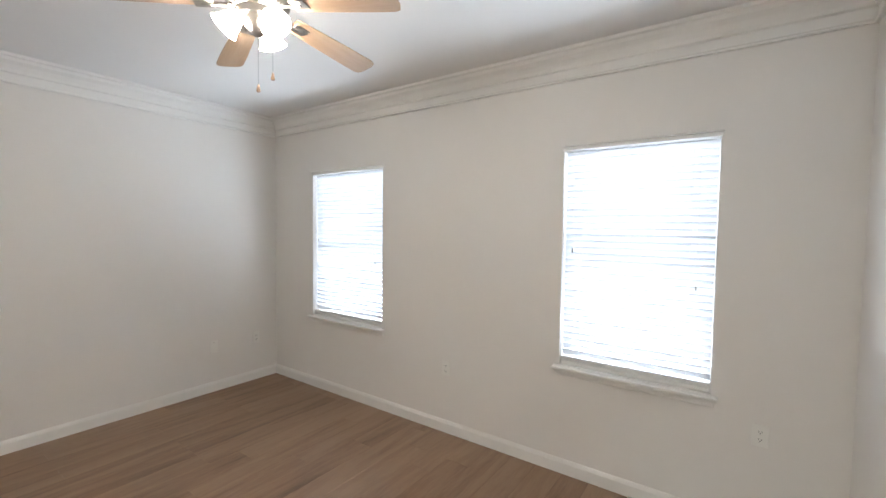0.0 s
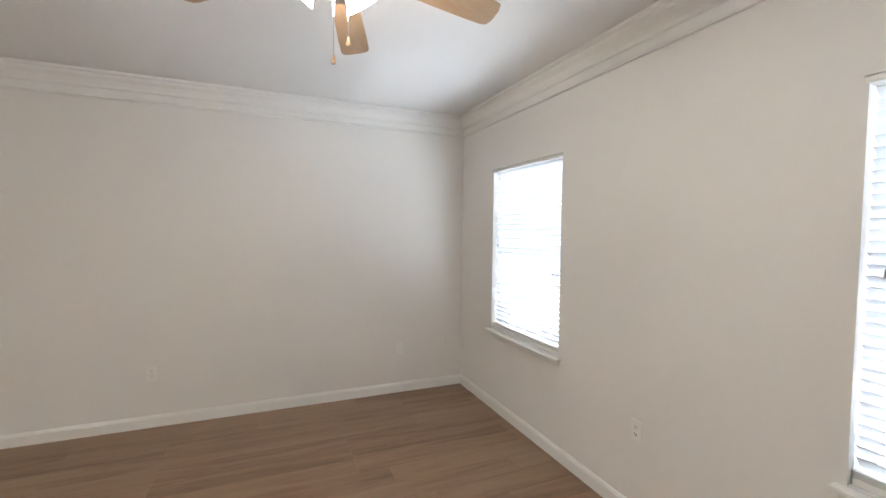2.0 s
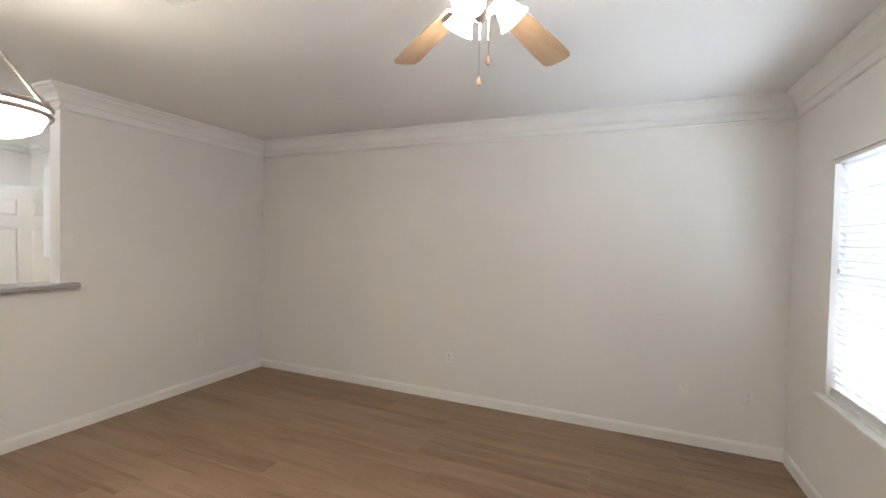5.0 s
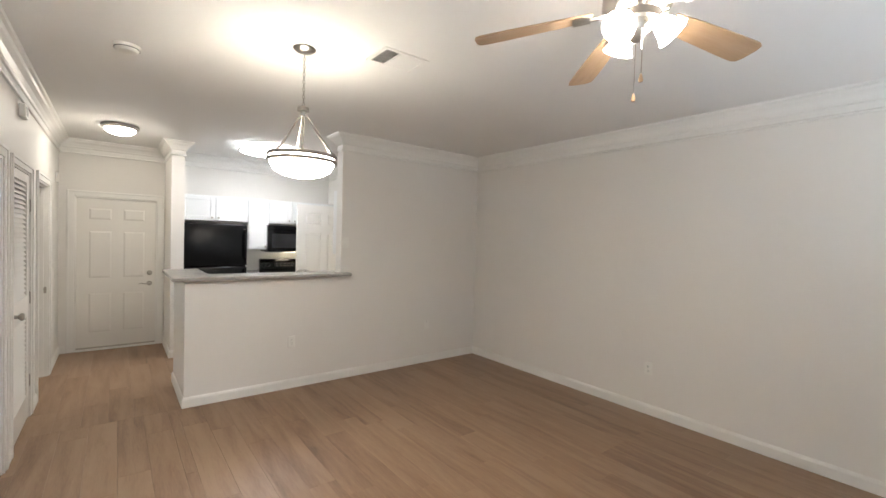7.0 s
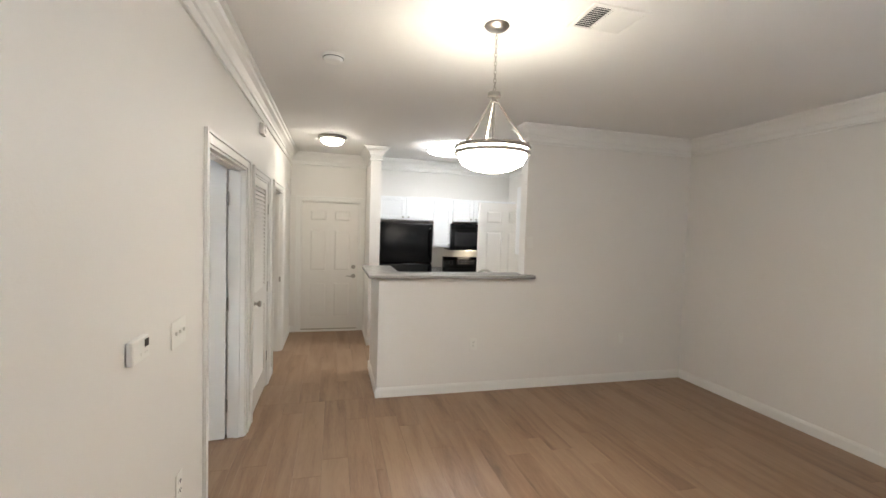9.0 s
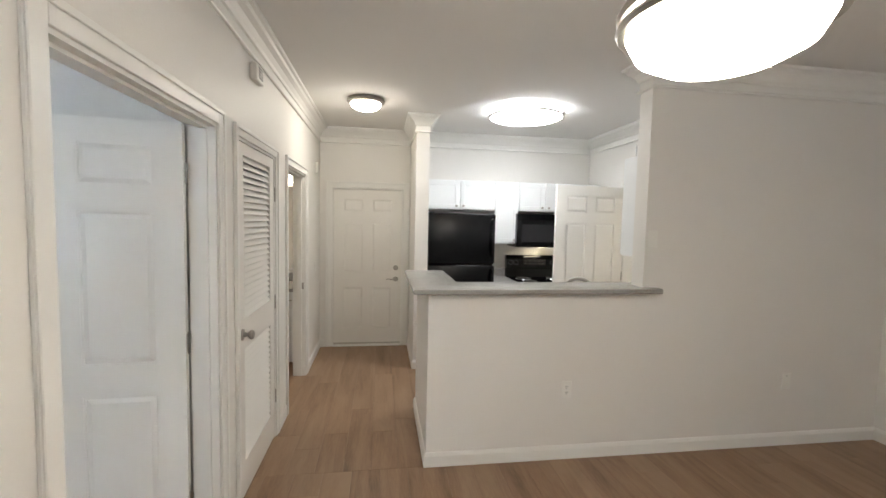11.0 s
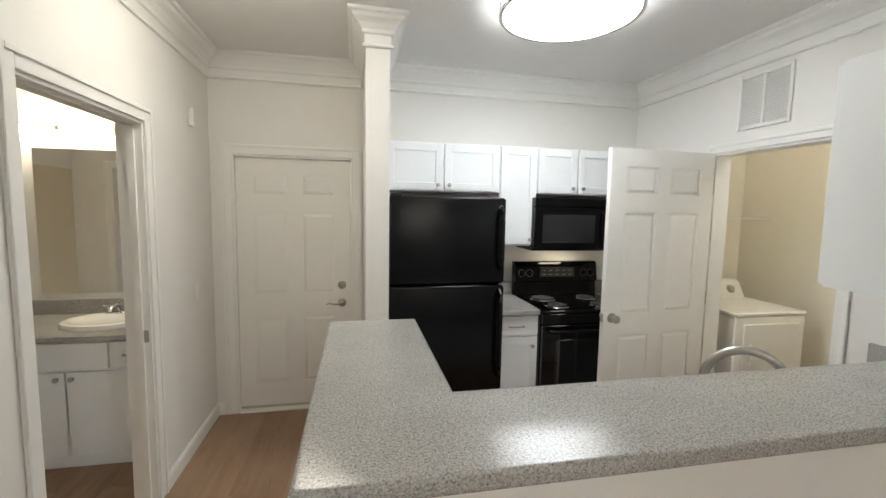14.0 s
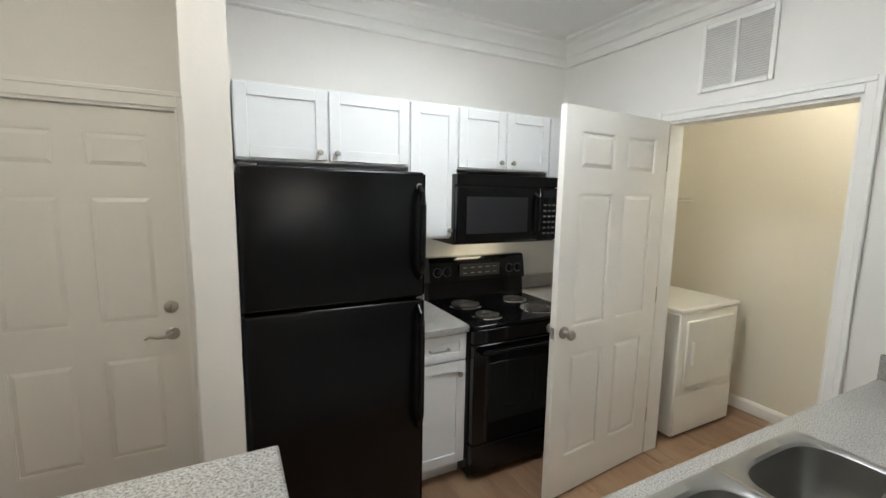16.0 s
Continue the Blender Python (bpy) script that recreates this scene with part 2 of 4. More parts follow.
def sweep(path, profile, closed=False):
    """Sweeps a profile of (out, up) along a plan path of (x, y) at z 0, mitred; out is to the left of the way."""
    bm = bmesh.new()
    n = len(path)
    rings = []
    for i in range(n):
        p = Vector(path[i])
        d0 = (p - Vector(path[i - 1])).normalized() if i or closed else None
        d1 = (Vector(path[(i + 1) % n]) - p).normalized() if i < n - 1 or closed else None
        d0, d1 = d0 or d1, d1 or d0
        n0, n1 = Vector((-d0.y, d0.x)), Vector((-d1.y, d1.x))
        mt = (n0 + n1).normalized()
        mt = mt / max(0.3, mt.dot(n0))
        rings.append([bm.verts.new((p.x + mt.x * o, p.y + mt.y * o, u)) for o, u in profile])
    k = len(profile)
    pairs = list(zip(rings, rings[1:])) + ([(rings[-1], rings[0])] if closed else [])
    for a, b in pairs:
        for i in range(k):
            j = (i + 1) % k
            bm.faces.new((a[i], a[j], b[j], b[i]))
    if not closed:
        bm.faces.new(rings[0])
        bm.faces.new(rings[-1])
    bmesh.ops.recalc_face_normals(bm, faces=bm.faces)
    return bm


def smooth(me, angle=40):
    lim = radians(angle)
    b = bmesh.new()
    b.from_mesh(me)
    for f in b.faces:
        f.smooth = True
    for e in b.edges:
        e.smooth = len(e.link_faces) == 2 and e.calc_face_angle(0) < lim
    b.to_mesh(me)
    b.free()


def part(name, bm, mat, parent=None, label="", m=None, soft=True):
    me = bpy.data.meshes.new(name)
    bm.to_mesh(me)
    bm.free()
    me.materials.append(mat)
    if soft:
        smooth(me)
    o = new(name, me)
    if parent is not None:
        o.parent = parent
    if m is not None:
        o.matrix_basis = m
    if label:
        tagged(o, label)
    return o


def thing(name, m, label, category, group=""):
    o = new(name)
    o.empty_display_size = 0.1
    o.matrix_basis = m
    return tagged(o, label, category, group)


def structure(name, bm, mat, label="", soft=False, category=""):
    return tagged(part(name, bm, mat, None, "", None, soft), label, category, "", "structure")


CEILING = 2.73


def wall(name, axis, c0, c1, a0, a1, openings=(), mat=None, label="painted wall with a light orange-peel texture", top=CEILING):
    """A wall along axis with thickness from c0 to c1 and openings (b0, b1, zb, zt)."""
    bm = bmesh.new()

    def put(u0, u1, z0, z1):
        if u1 - u0 > 1e-4 and z1 - z0 > 1e-4:
            box(bm, *((u0, u1, c0, c1) if axis == "x" else (c0, c1, u0, u1)), z0, z1)

    u = a0
    for b0, b1, zb, zt in sorted(openings):
        put(u, b0, 0, top)
        put(b0, b1, 0, zb)
        put(b0, b1, zt, top)
        u = b1
    put(u, a1, 0, top)
    return structure(name, bm, mat or WALL, label, category="wall")


# ---- structure ----
WIN = [(-3.19, -2.25), (-0.66, 0.185), (3.3, 4.3)]
WZ0, WZ1 = 0.718, 2.11
N, W, E, S, P = 3.255, -3.82, 0.755, -4.68, -1.945
D1, LD, D2, FD, LAU = (-1.385, -0.375), (-2.45, -1.66), (-3.69, -2.855), (-0.275, 0.605), (-3.80, -2.95)
DH = 2.045
KW = -2.77
wall("wall_north", "x", N, N + 0.17, W - 0.15, 4.72, [(a, b, WZ0, WZ1) for a, b in WIN])
wall("wall_west", "y", W - 0.15, W, P - 0.14, N)
wall("wall_dining", "x", P - 0.14, P, -4.10, -1.80)
wall("wall_laundry_west", "y", -4.10, -3.95, S, P - 0.14, mat=CREAM)
wall("wall_south", "x", S - 0.15, S, -4.10, 2.92, [(FD[0], FD[1], 0, 2.01)])
wall("wall_kitchen_west", "y", KW - 0.12, KW, S, P - 0.14, [(LAU[0], LAU[1], 0, DH)])
wall("wall_fridge_end", "y", -0.50, -0.36, S, -3.795)
wall("wall_east", "y", E, E + 0.12, S, N, [(*D1, 0, DH), (*LD, 0, DH), (*D2, 0, DH)])
wall("wall_bath_north", "x", -2.62, -2.50, E + 0.12, 4.72, [(1.65, 2.42, 0, DH)])
wall("wall_bath_east", "y", 2.80, 2.92, S, -2.62)
wall("wall_closet_north", "x", -1.53, -1.43, E + 0.12, 1.6)
wall("wall_closet_east", "y", 1.5, 1.6, -2.50, -1.53)
wall("wall_bedroom_east", "y", 4.6, 4.72, -2.50, N)
structure("wall_laundry_lining", boxes((-3.95, KW - 0.12, S, S + 0.012, 0, CEILING)), CREAM, "cream painted closet back wall", category="wall")
structure("wall_bar", boxes((-1.80, -0.31, P - 0.14, P, 0, 1.157), (-0.45, -0.31, -2.82, P - 0.14, 0, 1.157)), WALL, "painted half-height breakfast bar wall", category="wall")
structure("ceiling", boxes((-4.15, 4.75, S - 0.16, N + 0.18, CEILING, CEILING + 0.12)), CEIL, "off-white textured drywall ceiling", category="ceiling")
structure("floor", boxes((-4.15, 4.75, S - 0.16, N + 0.18, -0.12, -0.006)), material("subfloor", (0.07, 0.05, 0.035), 0.8), "dark subfloor under wood-look planks", category="floor")
structure("ground", boxes((-300, 300, -300, 300, -0.4, -0.14)), material("lawn", (0.06, 0.09, 0.03), 0.9, var=0.3, scale=0.5), "grass outside the house", category="ground")

# mouldings
CROWN = [(0, 2.729), (0, 2.545), (0.016, 2.545), (0.020, 2.553), (0.016, 2.562), (0.006, 2.566), (0.006, 2.615), (0.018, 2.622), (0.024, 2.640), (0.044, 2.668), (0.070, 2.688), (0.078, 2.706), (0.095, 2.712), (0.100, 2.729)]
BASE = [(0, 0), (0.014, 0), (0.014, 0.072), (0.009, 0.086), (0.004, 0.095), (0, 0.095)]


def moulding(name, path, profile, label):
    return structure(name, sweep(path, profile), TRIM, label, category="moulding")


g = 0.0008
living = [(E - g, S + g), (E - g, N - g), (W + g, N - g), (W + g, P + g), (-1.80 + g, P + g), (-1.80 + g, P - 0.14 - g), (KW + g, P - 0.14 - g), (KW + g, S + g), (-0.50 - g, S + g), (-0.50 - g, -3.795 + g), (-0.36 + g, -3.795 + g), (-0.36 + g, S + g), (E - g, S + g)]
moulding("crown_moulding", living[:-1] + [living[-1]], CROWN, "white painted stepped crown moulding with a lower bead")
BL = "white painted baseboard with an eased top"
moulding("baseboard", [(E - g, D1[1] + 0.075), (E - g, N - g), (W + g, N - g), (W + g, P + g), (-0.31 + g, P + g), (-0.31 + g, -2.82 - g), (-0.45 - g, -2.82 - g)], BASE, BL)
moulding("baseboard", [(-0.50, -3.795 + g), (-0.36 + g, -3.795 + g), (-0.36 + g, S + g)], BASE, BL)
moulding("baseboard", [(0.69, S + g), (E - g, S + g), (E - g, D2[0] - 0.08)], BASE, BL)
moulding("baseboard", [(E - g, D2[1] + 0.08), (E - g, LD[0] - 0.07)], BASE, BL)
moulding("baseboard", [(E - g, LD[1] + 0.07), (E - g, D1[0] - 0.075)], BASE, BL)
moulding("baseboard", [(KW - 0.12 - g, P - 0.14 - g), (-3.95 + g, P - 0.14 - g), (-3.95 + g, S + 0.013), (KW - 0.12 - g, S + 0.013)], BASE, BL)


def casing(name, axis, face, out, a0, a1, top, w=0.07, label="white painted door casing with a stepped edge"):
    """Door trim of two legs and a head on the wall face, standing out to the side given by out."""
    bm = bmesh.new()

    def put(u0, u1, z0, z1, d0, d1):
        c = sorted((face + out * d0, face + out * d1))
        box(bm, *((u0, u1, *c) if axis == "x" else (*c, u0, u1)), z0, z1, bevel=0.0025)

    for lo, hi, outer in ((a0 - w, a0, -1), (a1, a1 + w, 1)):
        put(lo, hi, 0, top + w, 0.0005, 0.012)
        e = (lo, lo + 0.022) if outer < 0 else (hi - 0.022, hi)
        put(*e, 0, top + w, 0.012, 0.020)
    put(a0, a1, top, top + w, 0.0005, 0.012)
    put(a0 - w + 0.022, a1 + w - 0.022, top + w - 0.022, top + w, 0.012, 0.020)
    return structure(name, bm, TRIM, label, category="door casing")


def jamb(name, axis, c0, c1, a0, a1, top, stop=None):
    """Lining of an opening, 14 mm thick, with a stop bead."""
    bm = bmesh.new()
    t = 0.014

    def put(u0, u1, z0, z1, k0=c0, k1=c1):
        box(bm, *((u0, u1, k0, k1) if axis == "x" else (k0, k1, u0, u1)), z0, z1)

    put(a0 + 0.0005, a0 + t, 0, top - 0.0005)
    put(a1 - t, a1 - 0.0005, 0, top - 0.0005)
    put(a0 + t, a1 - t, top - t, top - 0.0005)
    if stop:
        put(a0 + t, a0 + t + 0.012, 0, top - t, *stop)
        put(a1 - t - 0.012, a1 - t, 0, top - t, *stop)
        put(a0 + t + 0.012, a1 - t - 0.012, top - t - 0.012, top - t, *stop)
    return structure(name, bm, TRIM, "white painted door jamb with a stop", category="door frame")


for dd, st in ((D1, (0.79, 0.825)), (LD, (0.80, 0.835)), (D2, (0.79, 0.825))):
    casing("trim", "y", E, -1, dd[0], dd[1], DH, 0.07 if dd is not LD else 0.06)
    jamb("door_frame", "y", E, E + 0.12, dd[0], dd[1], DH, st)
casing("trim", "y", KW, 1, LAU[0], LAU[1], DH, 0.06)
jamb("door_frame", "y", KW - 0.12, KW, LAU[0], LAU[1], DH)
casing("trim", "x", S, 1, FD[0], FD[1], 2.01, 0.075)
jamb("door_frame", "x", S - 0.15, S, FD[0], FD[1], 2.01)
jamb("door_frame", "x", -2.62, -2.50, 1.65, 2.42, DH)
casing("trim", "x", -2.62, -1, 1.65, 2.42, DH, 0.07)
structure("door_sill", boxes((FD[0] + 0.014, FD[1] - 0.014, S - 0.10, S + 0.02, 0, 0.018), bevel=0.004), TRIM, "painted threshold under the front door", category="threshold")


# ---- windows and blinds ----
def window(k, x0, x1):
    w = tagged(new("window_%d" % k), "white vinyl sash window behind a closed blind", "window", "", "structure")
    fr = boxes((x0, x1, N + 0.10, N + 0.15, WZ0, WZ0 + 0.04), (x0, x1, N + 0.10, N + 0.15, WZ1 - 0.04, WZ1),
               (x0, x0 + 0.04, N + 0.10, N + 0.15, WZ0 + 0.04, WZ1 - 0.04), (x1 - 0.04, x1, N + 0.10, N + 0.15, WZ0 + 0.04, WZ1 - 0.04),
               (x0 + 0.04, x1 - 0.04, N + 0.105, N + 0.145, 1.39, 1.43), bevel=0.003)
    part("window_frame", fr, TRIM, w)
    for z0, z1 in ((WZ0 + 0.04, 1.39), (1.43, WZ1 - 0.04)):
        p = part("pane", boxes((x0 + 0.04, x1 - 0.04, N + 0.122, N + 0.126, z0, z1)), GLASS, w)
        p.visible_shadow = False
    part("window_sill", boxes((x0 - 0.035, x1 + 0.035, N - 0.050, N - 0.0005, WZ0 - 0.020, WZ0 - 0.001), (x0 + 0.001, x1 - 0.001, N - 0.0005, N + 0.10, WZ0 - 0.02, WZ0 + 0.002), bevel=0.004), TRIM, w)
    part("apron", boxes((x0 - 0.02, x1 + 0.02, N - 0.014, N - 0.0005, WZ0 - 0.062, WZ0 - 0.0205), (x0 - 0.02, x1 + 0.02, N - 0.022, N - 0.0142, WZ0 - 0.038, WZ0 - 0.0205), bevel=0.003), TRIM, w)
    part("head_casing", boxes((x0 - 0.006, x1 + 0.006, N - 0.010, N - 0.0005, WZ1, WZ1 + 0.022), (x0 - 0.012, x1 + 0.012, N - 0.018, N - 0.0005, WZ1 + 0.0225, WZ1 + 0.032), bevel=0.003), TRIM, w)


def blind(x0, x1):
    yc = N + 0.045
    b = thing("window_blind", pose((x0 + x1) / 2, yc, WZ0), "closed white two-inch horizontal slat blind glowing with daylight", "blind", "living room window blinds")
    h = (x1 - x0) / 2 - 0.006
    H = WZ1 - WZ0
    part("head_rail", boxes((-h, h, 0.012, 0.045, H - 0.030, H - 0.002), bevel=0.003), BLIND, b)
    part("bottom_rail", boxes((-h, h, -0.027, 0.027, 0.006, 0.030), (-h, h, -0.025, 0.025, 0.033, 0.038), (-h, h, -0.025, 0.025, 0.041, 0.046), (-h, h, -0.025, 0.025, 0.049, 0.054), bevel=0.0015), PLASTIC, b)
    n = 33
    me = None
    for i in range(n):
        z = 0.085 + (H - 0.115) * i / (n - 1)
        mm = pose(0, 0, z, -54 + random.uniform(-2, 2), 0, random.uniform(-0.15, 0.15))
        if me is None:
            bm = bmesh.new()
            cols = [(-0.025, 0), (-0.012, 0.0025), (0, 0.0034), (0.012, 0.0025), (0.025, 0)]
            top = [[bm.verts.new((x, y, z2)) for y, z2 in cols] for x in (-h, h)]
            low = [[bm.verts.new((x, y, z2 - 0.0025)) for y, z2 in cols] for x in (-h, h)]
            for j in range(4):
                bm.faces.new((top[0][j], top[1][j], top[1][j + 1], top[0][j + 1]))
                bm.faces.new((low[0][j], low[0][j + 1], low[1][j + 1], low[1][j]))
            for j in (0, 4):
                bm.faces.new((top[0][j], low[0][j], low[1][j], top[1][j]))
            bmesh.ops.recalc_face_normals(bm, faces=bm.faces)
            o = part("slat", bm, BLIND, b, m=mm)
            me = o.data
        else:
            o = new("slat", me)
            o.parent, o.matrix_basis = b, mm
    for x in (-h * 0.72, h * 0.72):
        part("ladder_cord", tube([(x, -0.03, 0.02), (x, -0.03, H - 0.04)], 0.0012, 5), PLASTIC, b)
    for x, z in ((-h * 0.86, 0.74), (h * 0.80, 0.56)):
        part("cord_tassel", tube([(x, -0.034, z + 0.03), (x, -0.034, z + 0.012), (x, -0.034, z)], [0.003, 0.005, 0.007], 8), NICKEL, b, "small grey cord tassel")
        part("pull_cord", tube([(x, -0.034, z + 0.03), (x, -0.033, H - 0.04)], 0.001, 5), PLASTIC, b)


for k, (a, c) in enumerate(WIN, 1):
    window(k, a, c)
    blind(a, c)


# ---- doors ----
def raised(bm, x0, x1, z0, z1, y, s):
    """A raised field with sloped edges on the face at y; s is the way out."""
    d, i = 0.0080, 0.020
    a = [bm.verts.new((x, y, z)) for x, z in ((x0, z0), (x1, z0), (x1, z1), (x0, z1))]
    b = [bm.verts.new((x, y + s * d, z)) for x, z in ((x0 + i, z0 + i), (x1 - i, z0 + i), (x1 - i, z1 - i), (x0 + i, z1 - i))]
    for k in range(4):
        bm.faces.new((a[k], a[(k + 1) % 4], b[(k + 1) % 4], b[k]))
    bm.faces.new(b)
    bm.faces.new(a[::-1])


def panel_door(parent, w, h, mat, rows=None, deep=0.006):
    """A six-panel moulded slab from the hinge at x 0 to x w, 35 mm thick about y 0."""
    t = 0.0175
    st, mid = 0.115, 0.10
    pw = (w - 2 * st - mid) / 2
    rows = rows or [(0.22, 0.79), (0.93, 1.62), (1.73, 1.92)]
    xs = [(st, st + pw), (st + pw + mid, w - st)]
    bm = bmesh.new()
    box(bm, 0.0, w, -t + deep, t - deep, 0.001, h - 0.001)
    for s in (-1, 1):
        y0, y1 = sorted((s * (t - deep), s * t))
        for x0, x1 in ((0, st), (st + pw, st + pw + mid), (w - st, w)):
            box(bm, x0, x1, y0, y1, 0, h)
        zz = [0] + [z for r in rows for z in r] + [h]
        for x0, x1 in xs:
            for z0, z1 in zip(zz[::2], zz[1::2]):
                box(bm, x0, x1, y0, y1, z0, z1)
    part("door_slab", bm, mat, parent, soft=False)
    for z0, z1 in rows:
        for x0, x1 in xs:
            bm = bmesh.new()
            for s in (-1, 1):
                raised(bm, x0 + 0.012, x1 - 0.012, z0 + 0.012, z1 - 0.012, s * (t - deep + 0.0002), s)
                y0, y1 = sorted((s * (t - deep), s * (t - 0.002)))
                for q in ((x0, x0 + 0.008, z0, z1), (x1 - 0.008, x1, z0, z1), (x0 + 0.008, x1 - 0.008, z0, z0 + 0.008), (x0 + 0.008, x1 - 0.008, z1 - 0.008, z1)):
                    box(bm, q[0], q[1], y0, y1, q[2], q[3])
            bmesh.ops.recalc_face_normals(bm, faces=bm.faces)
            part("panel", bm, mat, parent, soft=False)


def knob(parent, x, z, y, s, name="door_knob"):
    """A round knob on a rose at the face y, standing out along s."""
    prof = [(0.0, 0.0), (0.032, 0.0), (0.032, 0.006), (0.014, 0.010), (0.011, 0.030), (0.018, 0.036), (0.026, 0.044), (0.027, 0.054), (0.020, 0.063), (0.0, 0.065)]
    part(name, lathe(prof, 24, pose(x, y, z, -90 * s, 0, 0)), NICKEL, parent, "brushed nickel knob")


def hinge(parent, x, y, z, name="hinge"):
    part(name, boxes((x - 0.006, x + 0.006, y - 0.006, y + 0.006, z - 0.045, z + 0.045), (x - 0.004, x + 0.004, y - 0.004, y + 0.004, z - 0.052, z + 0.052), bevel=0.002), NICKEL, parent, "satin nickel butt hinge")


# front door, hung on the left jamb, closed
fd = tagged(new("door_1"), "closed off-white six-panel entry door with a lever", "door", "", "structure")
fd.matrix_basis = pose(FD[1] - 0.016, S - 0.045, 0.020, 0, 0, 180)
fw = FD[1] - FD[0] - 0.032
panel_door(fd, fw, 1.972, DOORP, [(0.20, 0.74), (0.92, 1.56), (1.69, 1.86)], 0.008)
rose = [(0, 0), (0.033, 0), (0.033, 0.006), (0.024, 0.014), (0, 0.015)]
dl = part("dead_bolt", lathe(rose, 24, pose(fw - 0.068, -0.0175, 0.985, 90, 0, 0)), NICKEL, fd, "round nickel deadbolt")
part("thumb_turn", boxes((fw - 0.072, fw - 0.064, -0.047, -0.030, 0.968, 1.002), bevel=0.003), NICKEL, dl)
lv = part("lever_rose", lathe(rose, 24, pose(fw - 0.068, -0.0175, 0.84, 90, 0, 0)), NICKEL, fd, "brushed nickel lever handle")
part("lever", tube([(fw - 0.068, -0.03, 0.84), (fw - 0.068, -0.065, 0.84), (fw - 0.085, -0.072, 0.842), (fw - 0.13, -0.072, 0.838), (fw - 0.165, -0.07, 0.848), (fw - 0.185, -0.068, 0.836)], [0.011, 0.010, 0.010, 0.008, 0.007, 0.006], 10), NICKEL, lv)
part("weather_strip", boxes((0, fw, -0.02, -0.0176, 0.0, 0.02)), STRIP, fd)

# laundry door, standing open into the kitchen
lau = tagged(new("door_2"), "open white six-panel laundry door with a nickel knob", "door", "", "structure")
lau.matrix_basis = pose(-2.745, -3.792, 0.013, 0, 0, 5)
panel_door(lau, 0.845, 2.03, DOORP, None, 0.0095)
knob(lau, 0.785, 0.915, 0.0175, 1)
knob(lau, 0.785, 0.915, -0.0175, -1)
part("latch", boxes((0.8452, 0.848, -0.012, 0.012, 0.885, 0.945), (0.846, 0.856, -0.007, 0.007, 0.905, 0.925), bevel=0.001), NICKEL, lau, "nickel latch plate")
for z in (0.25, 1.02, 1.8):
    hinge(lau, -0.008, 0.012, z)

# bedroom door, standing open into the bedroom
bed = tagged(new("door_3"), "open white six-panel bedroom door lit by blue daylight", "door", "", "structure")
bed.matrix_basis = pose(E + 0.128, D1[0] + 0.034, 0.013, 0, 0, 4)
panel_door(bed, 0.93, 2.02, DOORP)
knob(bed, 0.87, 0.915, 0.0175, 1)
for z in (0.25, 1.02, 1.8):
    hinge(bed, -0.012, 0.012, z)
    part("hinge_leaf", boxes((-0.06, -0.016, -0.0185, -0.0165, z - 0.045, z + 0.045)), TRIM, bed)

# louvred closet door, closed
ldw = LD[1] - LD[0] - 0.032
lou = tagged(new("door_4"), "closed white louvred utility closet door with a knob", "door", "", "structure")
lou.matrix_basis = pose(E + 0.022, LD[0] + 0.016, 0.012, 0, 0, 90)
LZ = [(0.20, 0.855), (1.03, 1.95)]
sx = 0.095
part("door_slab", boxes((0, sx, -0.0175, 0.0175, 0, 2.015), (ldw - sx, ldw, -0.0175, 0.0175, 0, 2.015), (sx, ldw - sx, -0.0175, 0.0175, 0, LZ[0][0]),
                        (sx, ldw - sx, -0.0175, 0.0175, LZ[0][1], LZ[1][0]), (sx, ldw - sx, -0.0175, 0.0175, LZ[1][1], 2.015)), DOORP, lou, soft=False)
lm = None
for z0, z1 in LZ:
    cnt = round((z1 - z0) / 0.0365)
    for i in range(cnt):
        mm = pose(ldw / 2, 0, z0 + (i + 0.5) * (z1 - z0) / cnt, -54, 0, 0)
        if lm is None:
            o = part("louvre_slat", boxes((-(ldw / 2 - sx), ldw / 2 - sx, -0.0225, 0.0225, -0.003, 0.003), bevel=0.0015), DOORP, lou, m=mm)
            lm = o.data
        else:
            o = new("louvre_slat", lm)
            o.parent, o.matrix_basis = lou, mm
knob(lou, ldw - 0.055, 0.95, 0.0175, 1)
for z in (0.30, 1.0, 1.77):
    hinge(lou, -0.010, 0.024, z)
part("strike_plate", boxes((ldw + 0.001, ldw + 0.003, -0.012, 0.012, 0.91, 0.98)), NICKEL, lou)


tagged(part("strike_plate", boxes((E + 0.012, E + 0.042, D2[0] + 0.0142, D2[0] + 0.0162, 0.90, 0.965), bevel=0.0005), NICKEL), "nickel strike plate on the bathroom door jamb", "door hardware", "", "structure")


